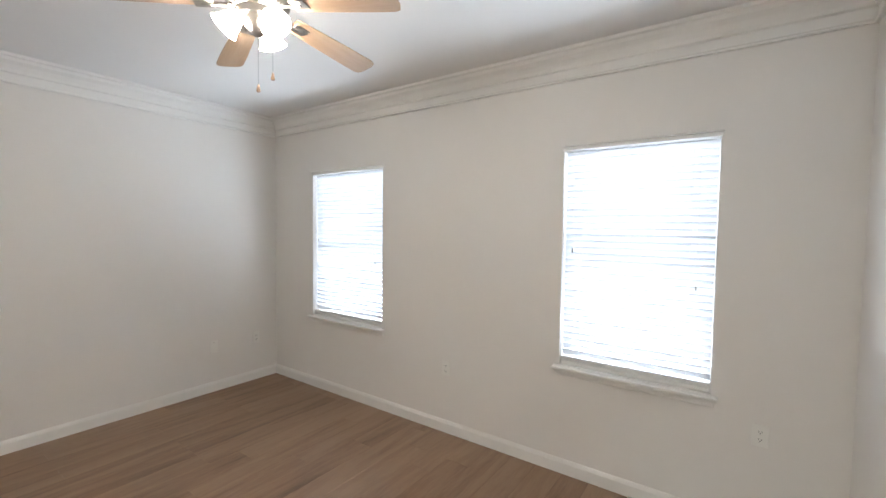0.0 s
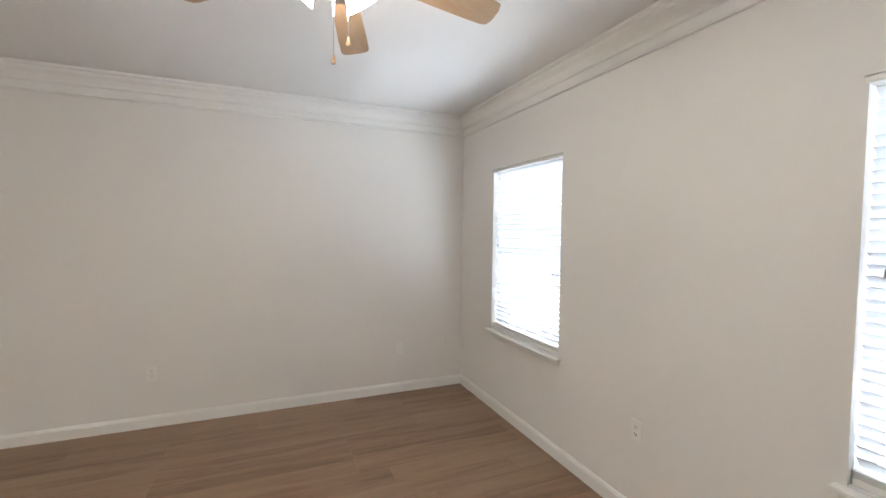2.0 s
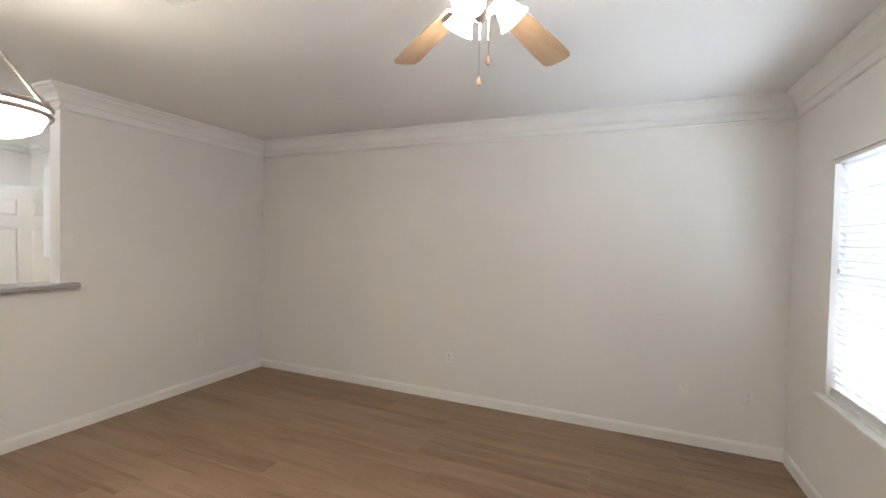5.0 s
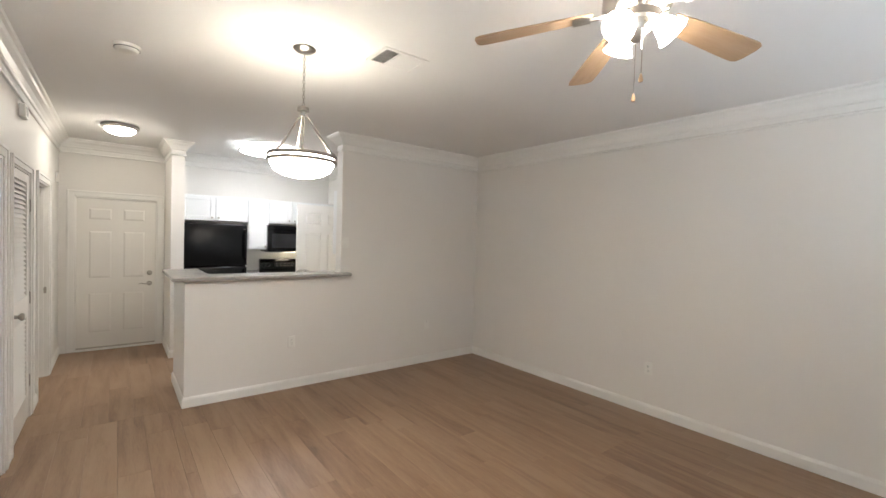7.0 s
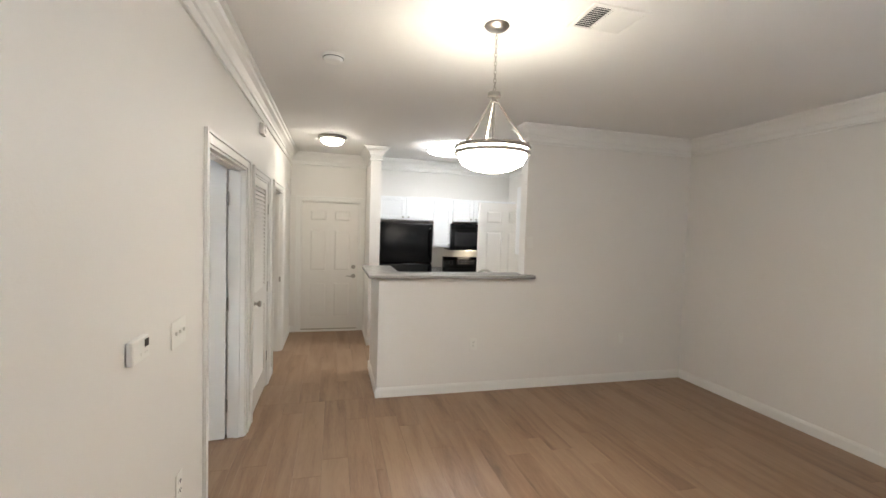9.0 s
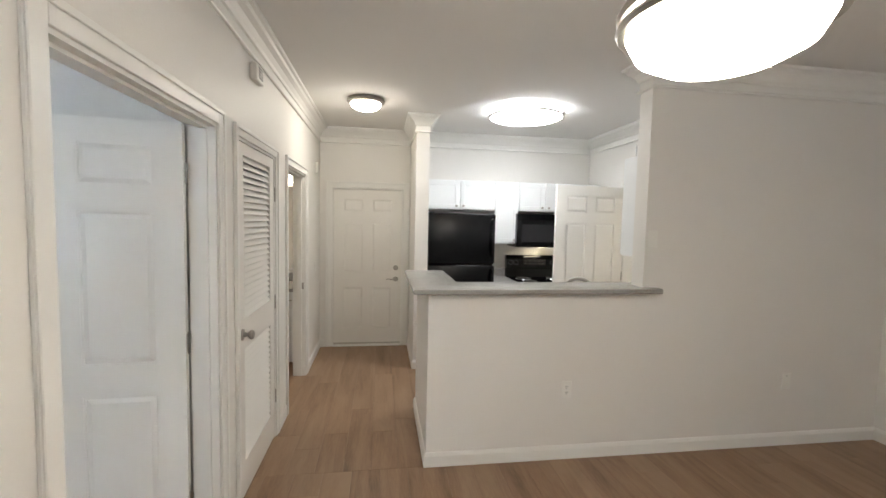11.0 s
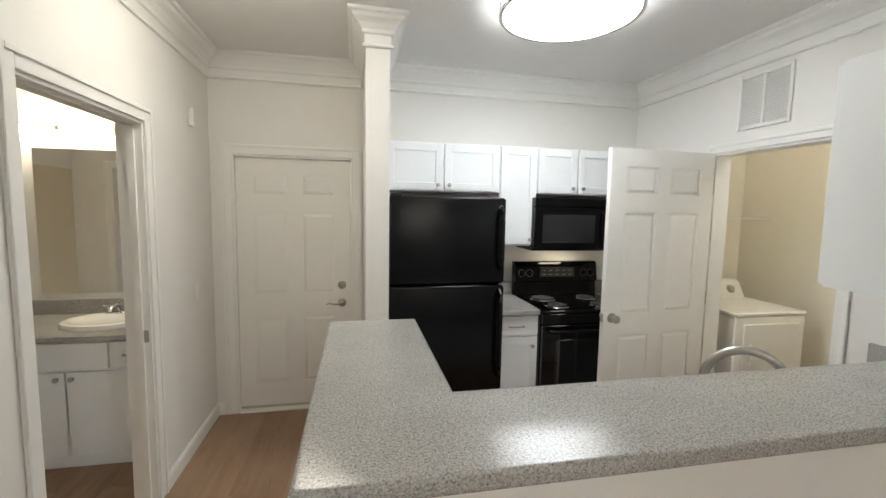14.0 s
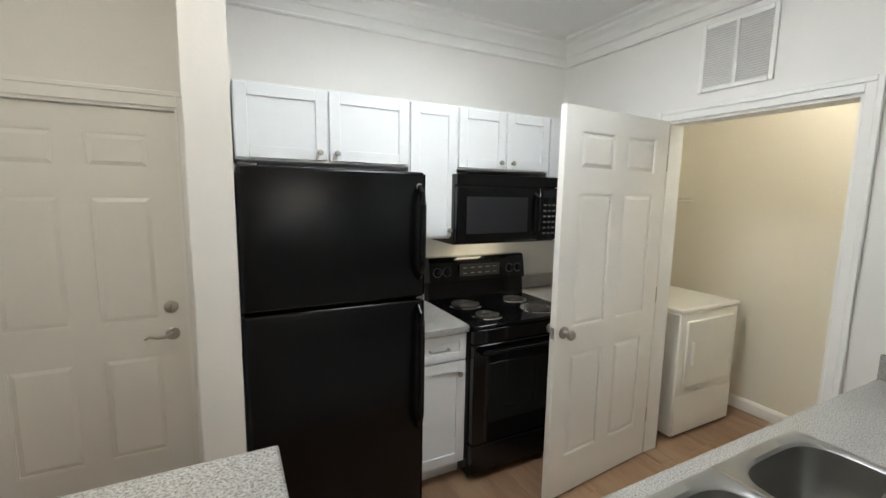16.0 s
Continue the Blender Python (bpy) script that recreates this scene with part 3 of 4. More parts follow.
# ---- fittings on walls and ceiling ----
def plate(kind, m, label, group="", gangs=1):
    """An outlet or switch plate; local x to the side, z up, y out of the wall towards minus."""
    t = thing("wall_outlet" if kind == "outlet" else ("light_switch" if kind == "switch" else "blank_plate"), m, label, "outlet" if kind == "outlet" else ("switch" if kind == "switch" else "wall plate"), group)
    hw = 0.036 + 0.023 * (gangs - 1)
    part("cover_plate", boxes((-hw, hw, -0.006, 0.0, -0.058, 0.058), bevel=0.002), PLASTIC, t)
    for i in range(gangs):
        x = (i - (gangs - 1) / 2) * 0.046
        if kind == "outlet":
            for z in (-0.02, 0.02):
                s = part("socket", lathe([(0, -0.003), (0.0165, -0.003), (0.0165, 0.001), (0, 0.001)], 16, pose(x, -0.0068, z, 90, 0, 0)), PLASTIC, t)
                part("slot", boxes((x - 0.0075, x - 0.0055, -0.0105, -0.0075, z - 0.002, z + 0.007), (x + 0.0055, x + 0.0075, -0.0105, -0.0075, z - 0.002, z + 0.006), (x - 0.002, x + 0.002, -0.0105, -0.0075, z - 0.010, z - 0.006)), DARKSLOT, s)
        elif kind == "switch":
            part("toggle", boxes((x - 0.005, x + 0.005, -0.016, -0.006, -0.003, 0.012), bevel=0.002), PLASTIC, t)
        else:
            part("screw", lathe([(0, 0), (0.004, 0), (0.003, 0.002), (0, 0.002)], 10, pose(x, -0.006, 0.04, 90, 0, 0)), NICKEL, t)
    return t


OL = "white duplex outlet low on the painted wall"
plate("outlet", pose(-1.56, N - 0.0005, 0.51), OL, "living room outlets")
plate("outlet", pose(0.409, N - 0.0005, 0.56), OL, "living room outlets")
plate("outlet", pose(W + 0.0005, 0.541, 0.433, 0, 0, 90), OL, "living room outlets")
plate("outlet", pose(W + 0.0005, 3.017, 0.44, 0, 0, 90), OL, "living room outlets")
plate("blank", pose(W + 0.0005, 2.582, 0.433, 0, 0, 90), "white blank cable plate low on the wall", "living room plates")
plate("outlet", pose(-1.27, P + 0.0005, 0.487, 0, 0, 180), "white duplex outlet on the half wall", "living room outlets")
plate("blank", pose(-3.0, P + 0.0005, 0.487, 0, 0, 180), "white blank plate low on the dining wall", "living room plates")
plate("outlet", pose(E - 0.0005, 0.043, 0.48, 0, 0, -90), OL, "living room outlets")
plate("switch", pose(E - 0.0005, 0.053, 1.16, 0, 0, -90), "white three-gang toggle switch plate beside the bedroom door", gangs=3)
plate("switch", pose(-1.852, P + 0.0005, 1.53, 0, 0, 180), "white single toggle switch on the wall end")
plate("outlet", pose(-2.25, S + 0.0005, 1.12, 0, 0, 180), "white duplex outlet above the kitchen counter")
plate("switch", pose(E - 0.0005, -4.32, 1.05, 0, 0, -90), "white single toggle switch beside the entry door")

th = thing("thermostat", pose(E - 0.0005, 0.462, 1.20, 0, 0, -90) @ Matrix.Scale(0.84, 4), "white wall thermostat with a small grey display", "thermostat")
part("body", boxes((-0.075, 0.075, -0.028, 0, -0.048, 0.048), bevel=0.005), PLASTIC, th)
part("display", boxes((0.025, 0.062, -0.0295, -0.0275, 0.005, 0.036)), GREYG, th, "dark grey display")
part("button", boxes((-0.01, 0.01, -0.030, -0.0275, -0.02, -0.01), (0.025, 0.04, -0.030, -0.0275, -0.02, -0.012), (0.046, 0.062, -0.030, -0.0275, -0.02, -0.012)), PLASTIC, th)
ch = thing("door_chime", pose(E - 0.0005, -4.31, 2.195, 0, 0, -90), "small white plastic chime box high on the wall", "chime")
part("body", boxes((-0.022, 0.022, -0.03, 0, -0.06, 0.06), bevel=0.005), PLASTIC, ch)
wb = thing("siren_box", pose(E - 0.0005, -1.965, 2.46, 0, 0, -90), "small white slotted alarm box high on the wall", "alarm")
part("body", boxes((-0.07, 0.07, -0.04, 0, -0.05, 0.05), bevel=0.006), PLASTIC, wb)
for i in range(4):
    part("slot", boxes((-0.045, 0.045, -0.0415, -0.0385, -0.028 + i * 0.018, -0.022 + i * 0.018)), DARKSLOT, wb)

sm = thing("smoke_detector", pose(0.14, -0.80, CEILING), "round white smoke detector on the ceiling", "smoke detector")
part("base", lathe([(0, 0), (0.07, 0), (0.07, -0.012), (0, -0.012)], 32), PLASTIC, sm)
part("cover", lathe([(0.064, -0.0125), (0.064, -0.02), (0.052, -0.038), (0.02, -0.044), (0, -0.044)], 32), PLASTIC, sm)
part("vent_slot", lathe([(0.0645, -0.018), (0.066, -0.018), (0.066, -0.022), (0.0635, -0.022)], 32), DARKSLOT, sm)

cv = thing("ceiling_vent", pose(-1.215, 0.135, CEILING), "white slotted supply register on the ceiling", "air vent")
part("frame", boxes((-0.16, 0.16, -0.125, -0.10, -0.008, 0), (-0.16, 0.16, 0.10, 0.125, -0.008, 0), (-0.16, -0.135, -0.10, 0.10, -0.008, 0), (0.135, 0.16, -0.10, 0.10, -0.008, 0), (0.034, 0.046, -0.10, 0.10, -0.007, 0), bevel=0.002), TRIM, cv)
# no duct is built; a dark sheet gives the shade above the slats
part("backing", boxes((-0.135, 0.135, -0.10, 0.10, -0.001, 0)), DARKSLOT, cv, "flat dark sheet coloured as the shade behind the slats")
for i in range(11):
    for x0, x1, an in ((-0.134, 0.034, 24), (0.046, 0.134, -24)):
        part("slat", boxes((x0, x1, -0.0078, 0.0078, -0.0008, 0.0008)), TRIM, cv, m=pose(0, -0.09 + i * 0.018, -0.0070, an, 0, 0))

rg = thing("return_grille", pose(KW + 0.0005, -3.462, 2.342, 0, 0, 90), "white two-panel return air grille above the laundry door", "air vent")
for x0, x1 in ((-0.178, -0.155), (0.155, 0.178), (-0.010, 0.010)):
    part("frame", boxes((x0, x1, -0.012, 0, -0.172, 0.172), bevel=0.003), TRIM, rg)
for z0 in (0.148, -0.172):
    part("frame", boxes((-0.155, 0.155, -0.0115, 0, z0, z0 + 0.024), bevel=0.003), TRIM, rg)
# flat sheet whose grey stands for the shade between the slats
part("backing", boxes((-0.155, 0.155, -0.002, 0, -0.148, 0.148)), material("grille shade", (0.66, 0.65, 0.63), 0.7), rg, "grey backing sheet coloured as the shade behind the slats")
sm_ = None
for x in (-0.0825, 0.0825):
    for i in range(24):
        mm = pose(x, -0.006, -0.142 + i * 0.01235, 35, 0, 0)
        if sm_ is None:
            o = part("slat", boxes((-0.072, 0.072, -0.006, 0.006, -0.0007, 0.0007)), TRIM, rg, m=mm)
            sm_ = o.data
        else:
            o = new("slat", sm_)
            o.parent, o.matrix_basis = rg, mm


# ---- ceiling fan ----
fan = thing("ceiling_fan", pose(-1.405, 1.597, CEILING), "brushed nickel ceiling fan with five oak blades and lit bell shades", "ceiling fan")
part("canopy", lathe([(0, -0.0005), (0.07, -0.0005), (0.07, -0.02), (0.05, -0.055), (0.02, -0.065), (0.014, -0.07), (0.014, -0.11), (0, -0.11)], 32), NICKEL, fan)
part("motor_housing", lathe([(0, -0.10), (0.05, -0.10), (0.10, -0.115), (0.125, -0.14), (0.128, -0.20), (0.11, -0.225), (0.09, -0.235), (0.085, -0.262), (0, -0.262)], 40), NICKEL, fan)
for i in range(24):
    part("housing_fin", boxes((0.087, 0.112, -0.004, 0.004, -0.236, -0.229)), NICKEL, fan, m=pose(0, 0, 0, 0, 0, 15 * i), soft=False)
part("switch_cup", lathe([(0.06, -0.262), (0.060, -0.275), (0.050, -0.30), (0.03, -0.32), (0.012, -0.335), (0, -0.337)], 32), NICKEL, fan)
BZ = -0.268
for i in range(5):
    a = 18 + 72 * i
    arm = part("blade_iron", tube([(0.085, 0, -0.218), (0.12, 0, -0.222), (0.16, 0, BZ + 0.040), (0.21, 0, BZ + 0.035)], [0.011, 0.010, 0.009, 0.007], 8), NICKEL, fan, m=pose(0, 0, 0, 0, 0, a))
    part("iron_plate", boxes((0.17, 0.24, -0.032, 0.032, -0.010, -0.005), bevel=0.002), NICKEL, arm, m=pose(0, 0, BZ + 0.066, 0, 6, 0))
    bm = bmesh.new()
    outline = [(0.165, -0.045), (0.30, -0.056), (0.50, -0.065), (0.605, -0.067), (0.628, -0.058), (0.637, -0.030), (0.637, 0.030), (0.628, 0.058), (0.605, 0.067), (0.50, 0.065), (0.30, 0.056), (0.165, 0.045)]
    up = [bm.verts.new((x, y, 0.003)) for x, y in outline]
    dn = [bm.verts.new((x, y, -0.003)) for x, y in outline]
    bm.faces.new(up)
    bm.faces.new(dn[::-1])
    for j in range(len(outline)):
        q = (j + 1) % len(outline)
        bm.faces.new((up[j], dn[j], dn[q], up[q]))
    bmesh.ops.recalc_face_normals(bm, faces=bm.faces)
    part("blade", bm, BLADEW, fan, "light oak blade with a rounded tip", m=pose(0, 0, 0, 0, 0, a) @ pose(0, 0, BZ + 0.066, 0, 6, 0) @ pose(0, 0, 0, -11, 0, 0), soft=False)
bell = [(0.022, 0.0), (0.026, -0.012), (0.040, -0.035), (0.052, -0.065), (0.060, -0.095), (0.075, -0.120), (0.079, -0.125), (0.075, -0.123), (0.058, -0.095), (0.050, -0.065), (0.036, -0.033), (0.020, -0.008)]
for i in range(3):
    mm = pose(0, 0, -0.248, 0, 0, 120 * i) @ pose(0.064, 0, 0, 0, -42, 0) @ Matrix.Scale(0.77, 4)
    sa = part("light_arm", tube([(0.04, 0, -0.285), (0.06, 0, -0.262), (0.078, 0, -0.262)], 0.011, 8), NICKEL, fan, m=pose(0, 0, 0, 0, 0, 120 * i))
    part("shade", lathe(bell, 28), FANGLASS, fan, "lit frosted glass bell shade", m=mm)
    part("socket_cup", lathe([(0, 0.02), (0.02, 0.02), (0.026, 0.0), (0.024, -0.012)], 20), NICKEL, fan, m=mm)
for x, y, z in ((0.0, 0.0, -0.53), (0.035, 0.045, -0.475)):
    cc = part("pull_chain", tube([(x, y, -0.31), (x, y, z)], 0.0022, 6), CHROME, fan, "thin bead pull chain")
    part("chain_fob", lathe([(0, 0.0), (0.004, -0.002), (0.006, -0.014), (0.009, -0.024), (0.007, -0.032), (0, -0.034)], 14, pose(x, y, z)), BLADEW, cc, "small wooden fob")

# ---- pendant ----
pd = thing("pendant_light", pose(-0.705, -0.10, CEILING), "brushed nickel pendant with a lit white glass bowl", "pendant light")
part("canopy", lathe([(0, -0.0005), (0.065, -0.0005), (0.067, -0.006), (0.05, -0.022), (0.02, -0.03), (0, -0.032)], 32), NICKEL, pd)
lk = bmesh.new()
z = -0.03
i = 0
for i in range(14):
    zc = -0.042 - i * 0.0225
    pts = [(0.007 * math.cos(q * math.pi / 6) * (1 if i % 2 else 0), 0.007 * math.cos(q * math.pi / 6) * (0 if i % 2 else 1), zc + 0.0145 * math.sin(q * math.pi / 6)) for q in range(13)]
    t_ = tube(pts, 0.002, 6)
    me_ = bpy.data.meshes.new("link")
    t_.to_mesh(me_)
    t_.free()
    lk.from_mesh(me_)
    bpy.data.meshes.remove(me_)
part("chain", lk, NICKEL, pd, "nickel link chain")
part("hub", lathe([(0, -0.345), (0.010, -0.345), (0.012, -0.350), (0.034, -0.354), (0.036, -0.376), (0.016, -0.38), (0.014, -0.395), (0.022, -0.40), (0.022, -0.408), (0, -0.41)], 24), NICKEL, pd)
for k in range(3):
    q = radians(25 + 120 * k)
    c_, s_ = math.cos(q), math.sin(q)
    part("rod", tube([(0.018 * c_, 0.018 * s_, -0.40), (0.10 * c_, 0.10 * s_, -0.52), (0.185 * c_, 0.185 * s_, -0.645)], [0.005, 0.006, 0.009], 8), NICKEL, pd)
    part("rod_finial", lathe([(0, 0.02), (0.006, 0.015), (0.010, 0.004), (0.006, -0.008), (0, -0.01)], 12, pose(0.188 * c_, 0.188 * s_, -0.64)), NICKEL, pd)
part("ring", lathe([(0.186, -0.640), (0.203, -0.640), (0.208, -0.650), (0.203, -0.660), (0.186, -0.660)], 56), NICKEL, pd)
part("ring", lathe([(0.186, -0.670), (0.203, -0.670), (0.208, -0.680), (0.203, -0.690), (0.184, -0.690)], 56), NICKEL, pd)
part("bowl", lathe([(0.184, -0.655), (0.190, -0.672), (0.186, -0.694), (0.165, -0.735), (0.115, -0.762), (0.055, -0.776), (0, -0.780)], 56), BOWLGLASS, pd, "lit white alabaster glass bowl")
part("bowl_lining", lathe([(0, -0.774), (0.11, -0.756), (0.16, -0.728), (0.18, -0.69), (0.180, -0.656)], 56), BOWLINNER, pd)

stem = part("lamp_stem", tube([(0, 0, -0.41), (0, 0, -0.66)], 0.007, 8), NICKEL, pd)
for k in range(3):
    q = radians(85 + 120 * k)
    part("bulb", lathe([(0, 0.0), (0.013, -0.004), (0.017, -0.03), (0.028, -0.055), (0.030, -0.075), (0.020, -0.098), (0, -0.105)], 16), BULBGLASS, pd, "lit frosted bulb", m=pose(0.045 * math.cos(q), 0.045 * math.sin(q), -0.625) @ pose(0, 0, 0, 0, -35, 0))

# ---- hall and kitchen ceiling lights ----
hl = thing("ceiling_light", pose(0.155, -3.33, CEILING), "round flush ceiling light with nickel rim and lit dome", "ceiling light")
part("rim", lathe([(0, -0.0005), (0.165, -0.0005), (0.172, -0.012), (0.172, -0.03), (0.150, -0.045), (0.138, -0.045), (0.138, -0.03), (0, -0.03)], 48), NICKEL, hl)
part("dome", lathe([(0.140, -0.040), (0.132, -0.065), (0.105, -0.088), (0.06, -0.103), (0, -0.108)], 48), HALLGLASS, hl, "lit frosted glass dome")
kl = thing("ceiling_light", pose(-1.415, -3.40, CEILING), "large round flush kitchen light with two nickel bands", "ceiling light")
part("diffuser", lathe([(0.0, -0.0005), (0.352, -0.0005), (0.352, -0.066), (0.335, -0.074), (0.26, -0.079), (0, -0.082)], 64), KITGLASS, kl, "lit white acrylic drum diffuser")
for z in (-0.012, -0.056):
    part("band", lathe([(0.3525, z), (0.372, z), (0.372, z - 0.014), (0.3525, z - 0.014)], 64), NICKEL, kl)


# ---- kitchen ----
def shaker(parent, x0, x1, z0, z1, y, knob_at=None, name="door", pull=False):
    """A recessed-panel cabinet front on the face y, facing plus y."""
    f = min(0.055, (z1 - z0) * 0.3)
    d = part(name, boxes((x0, x0 + f, y, y + 0.019, z0, z1), (x1 - f, x1, y, y + 0.019, z0, z1), (x0 + f, x1 - f, y, y + 0.019, z0, z0 + f), (x0 + f, x1 - f, y, y + 0.019, z1 - f, z1), bevel=0.0015), CABW, parent)
    part("panel", boxes((x0 + f - 0.001, x1 - f + 0.001, y + 0.001, y + 0.010, z0 + f - 0.001, z1 - f + 0.001)), CABW, d)
    if pull:
        c = ((x0 + x1) / 2, (z0 + z1) / 2)
        part("pull", tube([(c[0] - 0.055, y + 0.019, c[1]), (c[0] - 0.055, y + 0.045, c[1]), (c[0] - 0.05, y + 0.048, c[1]), (c[0] + 0.05, y + 0.048, c[1]), (c[0] + 0.055, y + 0.045, c[1]), (c[0] + 0.055, y + 0.019, c[1])], 0.005, 8), NICKEL, d, "nickel bar pull")
    elif knob_at:
        part("knob", lathe([(0, 0), (0.006, 0), (0.006, 0.012), (0.014, 0.018), (0.015, 0.025), (0, 0.029)], 18, pose(knob_at[0], y + 0.019, knob_at[1], -90, 0, 0)), NICKEL, d, "round nickel knob")
    return d


def wall_cabinet(x0, x1, z0, z1, doors, label, yb=S, yf=-4.375):
    c = thing("wall_cabinet", pose(0, 0, 0), label, "cabinet", "white kitchen wall cabinets")
    part("body", boxes((x0, x1, yb + 0.001, yf, z0, z1), bevel=0.001), CABW, c)
    for a, b, kx in doors:
        shaker(c, a + 0.006, b - 0.006, z0 + 0.012, z1 - 0.012, yf + 0.0005, (kx, z0 + 0.05))
    return c


wall_cabinet(-1.385, -0.515, 1.757, 2.120, [(-0.945, -0.515, -0.90), (-1.385, -0.945, -0.985)][:2], "white two-door shaker wall cabinet above the refrigerator")
wall_cabinet(-1.690, -1.388, 1.350, 2.120, [(-1.690, -1.388, -1.635)], "white tall narrow shaker wall cabinet")
wall_cabinet(-2.375, -1.693, 1.757, 2.120, [(-2.034, -1.693, -1.99), (-2.375, -2.034, -2.078)], "white two-door shaker wall cabinet above the microwave")
wall_cabinet(-2.768, -2.378, 1.350, 2.120, [(-2.768, -2.378, -2.43)], "white shaker wall cabinet beside the microwave")
nc = thing("wall_cabinet", pose(0, 0, 0), "white wall cabinet with a plain side panel on the bar wall", "cabinet", "white kitchen wall cabinets")
part("body", boxes((-2.768, -1.90, -2.40, P - 0.141, 1.38, 2.14), bevel=0.001), CABW, nc)
for a, b in ((-2.76, -2.335), (-2.33, -1.905)):
    d = part("door", boxes((a, b, -2.42, -2.4005, 1.39, 2.13), bevel=0.002), CABW, nc)
    part("knob", lathe([(0, 0), (0.006, 0), (0.006, 0.012), (0.014, 0.018), (0.015, 0.025), (0, 0.029)], 18, pose(-2.38 if a < -2.5 else -2.28, -2.42, 1.44, 90, 0, 0)), NICKEL, d, "round nickel knob")

# refrigerator
fr = thing("refrigerator", pose(-0.884, -3.874, 0), "black textured top-freezer refrigerator beside the wall end", "refrigerator")
part("body", boxes((-0.378, 0.378, -0.74, -0.075, 0.03, 1.70), bevel=0.006), FRIDGEB, fr)
part("kick_grille", boxes((-0.37, 0.37, -0.10, -0.05, 0.0, 0.085), bevel=0.003), DARKSLOT, fr)
for z0, z1, nm in ((0.095, 1.134, "fridge_door"), (1.144, 1.708, "freezer_door")):
    bm = bmesh.new()
    box(bm, -0.378, 0.378, -0.07, 0.0, z0, z1, bevel=0.014, seg=3)
    d = part(nm, bm, FRIDGEB, fr)
    hz = (z0 + 0.09, z0 + 0.50) if nm == "freezer_door" else (z1 - 0.62, z1 - 0.03)
    part("handle", tube([(-0.352, 0.0, hz[0]), (-0.352, 0.030, hz[0] + 0.03), (-0.352, 0.042, hz[0] + 0.08), (-0.352, 0.042, hz[1] - 0.08), (-0.352, 0.030, hz[1] - 0.03), (-0.352, 0.0, hz[1])], [0.012, 0.014, 0.014, 0.014, 0.014, 0.012], 10), BLACKG, d, "black moulded handle")
    part("edge_trim", boxes((-0.382, -0.3785, -0.065, -0.004, z0 + 0.01, z1 - 0.01)), BLACKG, d)
part("badge", lathe([(0, 0), (0.014, 0), (0.013, 0.003), (0, 0.003)], 20, pose(-0.35, 0.0, 1.645, -90, 0, 0)), NICKEL, fr, "small round silver badge")
part("hinge_cover", boxes((0.30, 0.37, -0.09, -0.03, 1.7005, 1.720), bevel=0.003), BLACKG, fr)

# range
st = thing("range", pose(-2.0, -4.02, 0), "black freestanding electric coil range with a backguard", "range")
part("body", boxes((-0.378, 0.378, -0.635, -0.03, 0.02, 0.885), bevel=0.003), BLACKG, st)
part("cooktop", boxes((-0.380, 0.380, -0.60, 0.005, 0.885, 0.908), bevel=0.006), BLACKG, st, "black glossy enamel cooktop")
od = part("oven_door", boxes((-0.374, 0.374, -0.03, 0.012, 0.225, 0.80), bevel=0.005), BLACKG, st)
wb2 = bmesh.new()
box(wb2, -0.275, 0.275, 0.0105, 0.014, 0.34, 0.69, bevel=0.0012)
part("oven_window", wb2, GLASSB, od, "dark glass oven window")
part("oven_handle", tube([(-0.33, 0.012, 0.765), (-0.33, 0.045, 0.765), (-0.31, 0.052, 0.765), (0.31, 0.052, 0.765), (0.33, 0.045, 0.765), (0.33, 0.012, 0.765)], 0.013, 10), BLACKG, od)
part("front_strip", boxes((-0.374, 0.374, -0.03, 0.004, 0.806, 0.882), bevel=0.003), BLACKG, st)
part("storage_drawer", boxes((-0.374, 0.374, -0.03, 0.010, 0.045, 0.215), bevel=0.005), BLACKG, st)
for x, y, r in ((-0.19, -0.16, 0.095), (0.19, -0.16, 0.075), (-0.19, -0.42, 0.075), (0.19, -0.42, 0.095)):
    pan = part("drip_pan", lathe([(r + 0.018, 0.9085), (r + 0.016, 0.912), (r, 0.911), (r * 0.5, 0.9095), (0, 0.909)], 32, pose(x, y, 0)), CHROME, st, "chrome drip bowl")
    turns = 4.5 if r > 0.08 else 3.5
    pts = []
    nn = int(turns * 20)
    for k in range(nn + 1):
        a = 2 * math.pi * turns * k / nn
        rr_ = 0.018 + (r - 0.022) * k / nn
        pts.append((x + rr_ * math.cos(a), y + rr_ * math.sin(a), 0.917))
    part("coil_element", tube(pts, 0.0042, 6), COIL, pan, "dark spiral coil element")
bg = bmesh.new()
sec = [(-0.60, 0.90), (-0.56, 0.905), (-0.575, 1.02), (-0.545, 1.03), (-0.57, 1.17), (-0.585, 1.195), (-0.635, 1.195), (-0.635, 0.90)]
ra = [bg.verts.new((-0.378, y, z)) for y, z in sec]
rb = [bg.verts.new((0.378, y, z)) for y, z in sec]
for k in range(len(sec)):
    q = (k + 1) % len(sec)
    bg.faces.new((ra[k], ra[q], rb[q], rb[k]))
bg.faces.new(ra)
bg.faces.new(rb)
bmesh.ops.recalc_face_normals(bg, faces=bg.faces)
gd = part("backguard", bg, BLACKG, st, "black backguard with dials")
for x in (-0.32, -0.25, 0.25, 0.32):
    kd = part("dial", lathe([(0, 0), (0.027, 0), (0.026, 0.004), (0.019, 0.006), (0.017, 0.024), (0, 0.025)], 22, pose(x, -0.5565, 1.10, -80, 0, 0)), BLACKG, gd, "black control dial")
    part("dial_mark", lathe([(0.0275, 0), (0.031, 0), (0.031, 0.0008), (0.0275, 0.0008)], 22, pose(x, -0.5565, 1.10, -80, 0, 0)), PANEL_TEXT, kd)
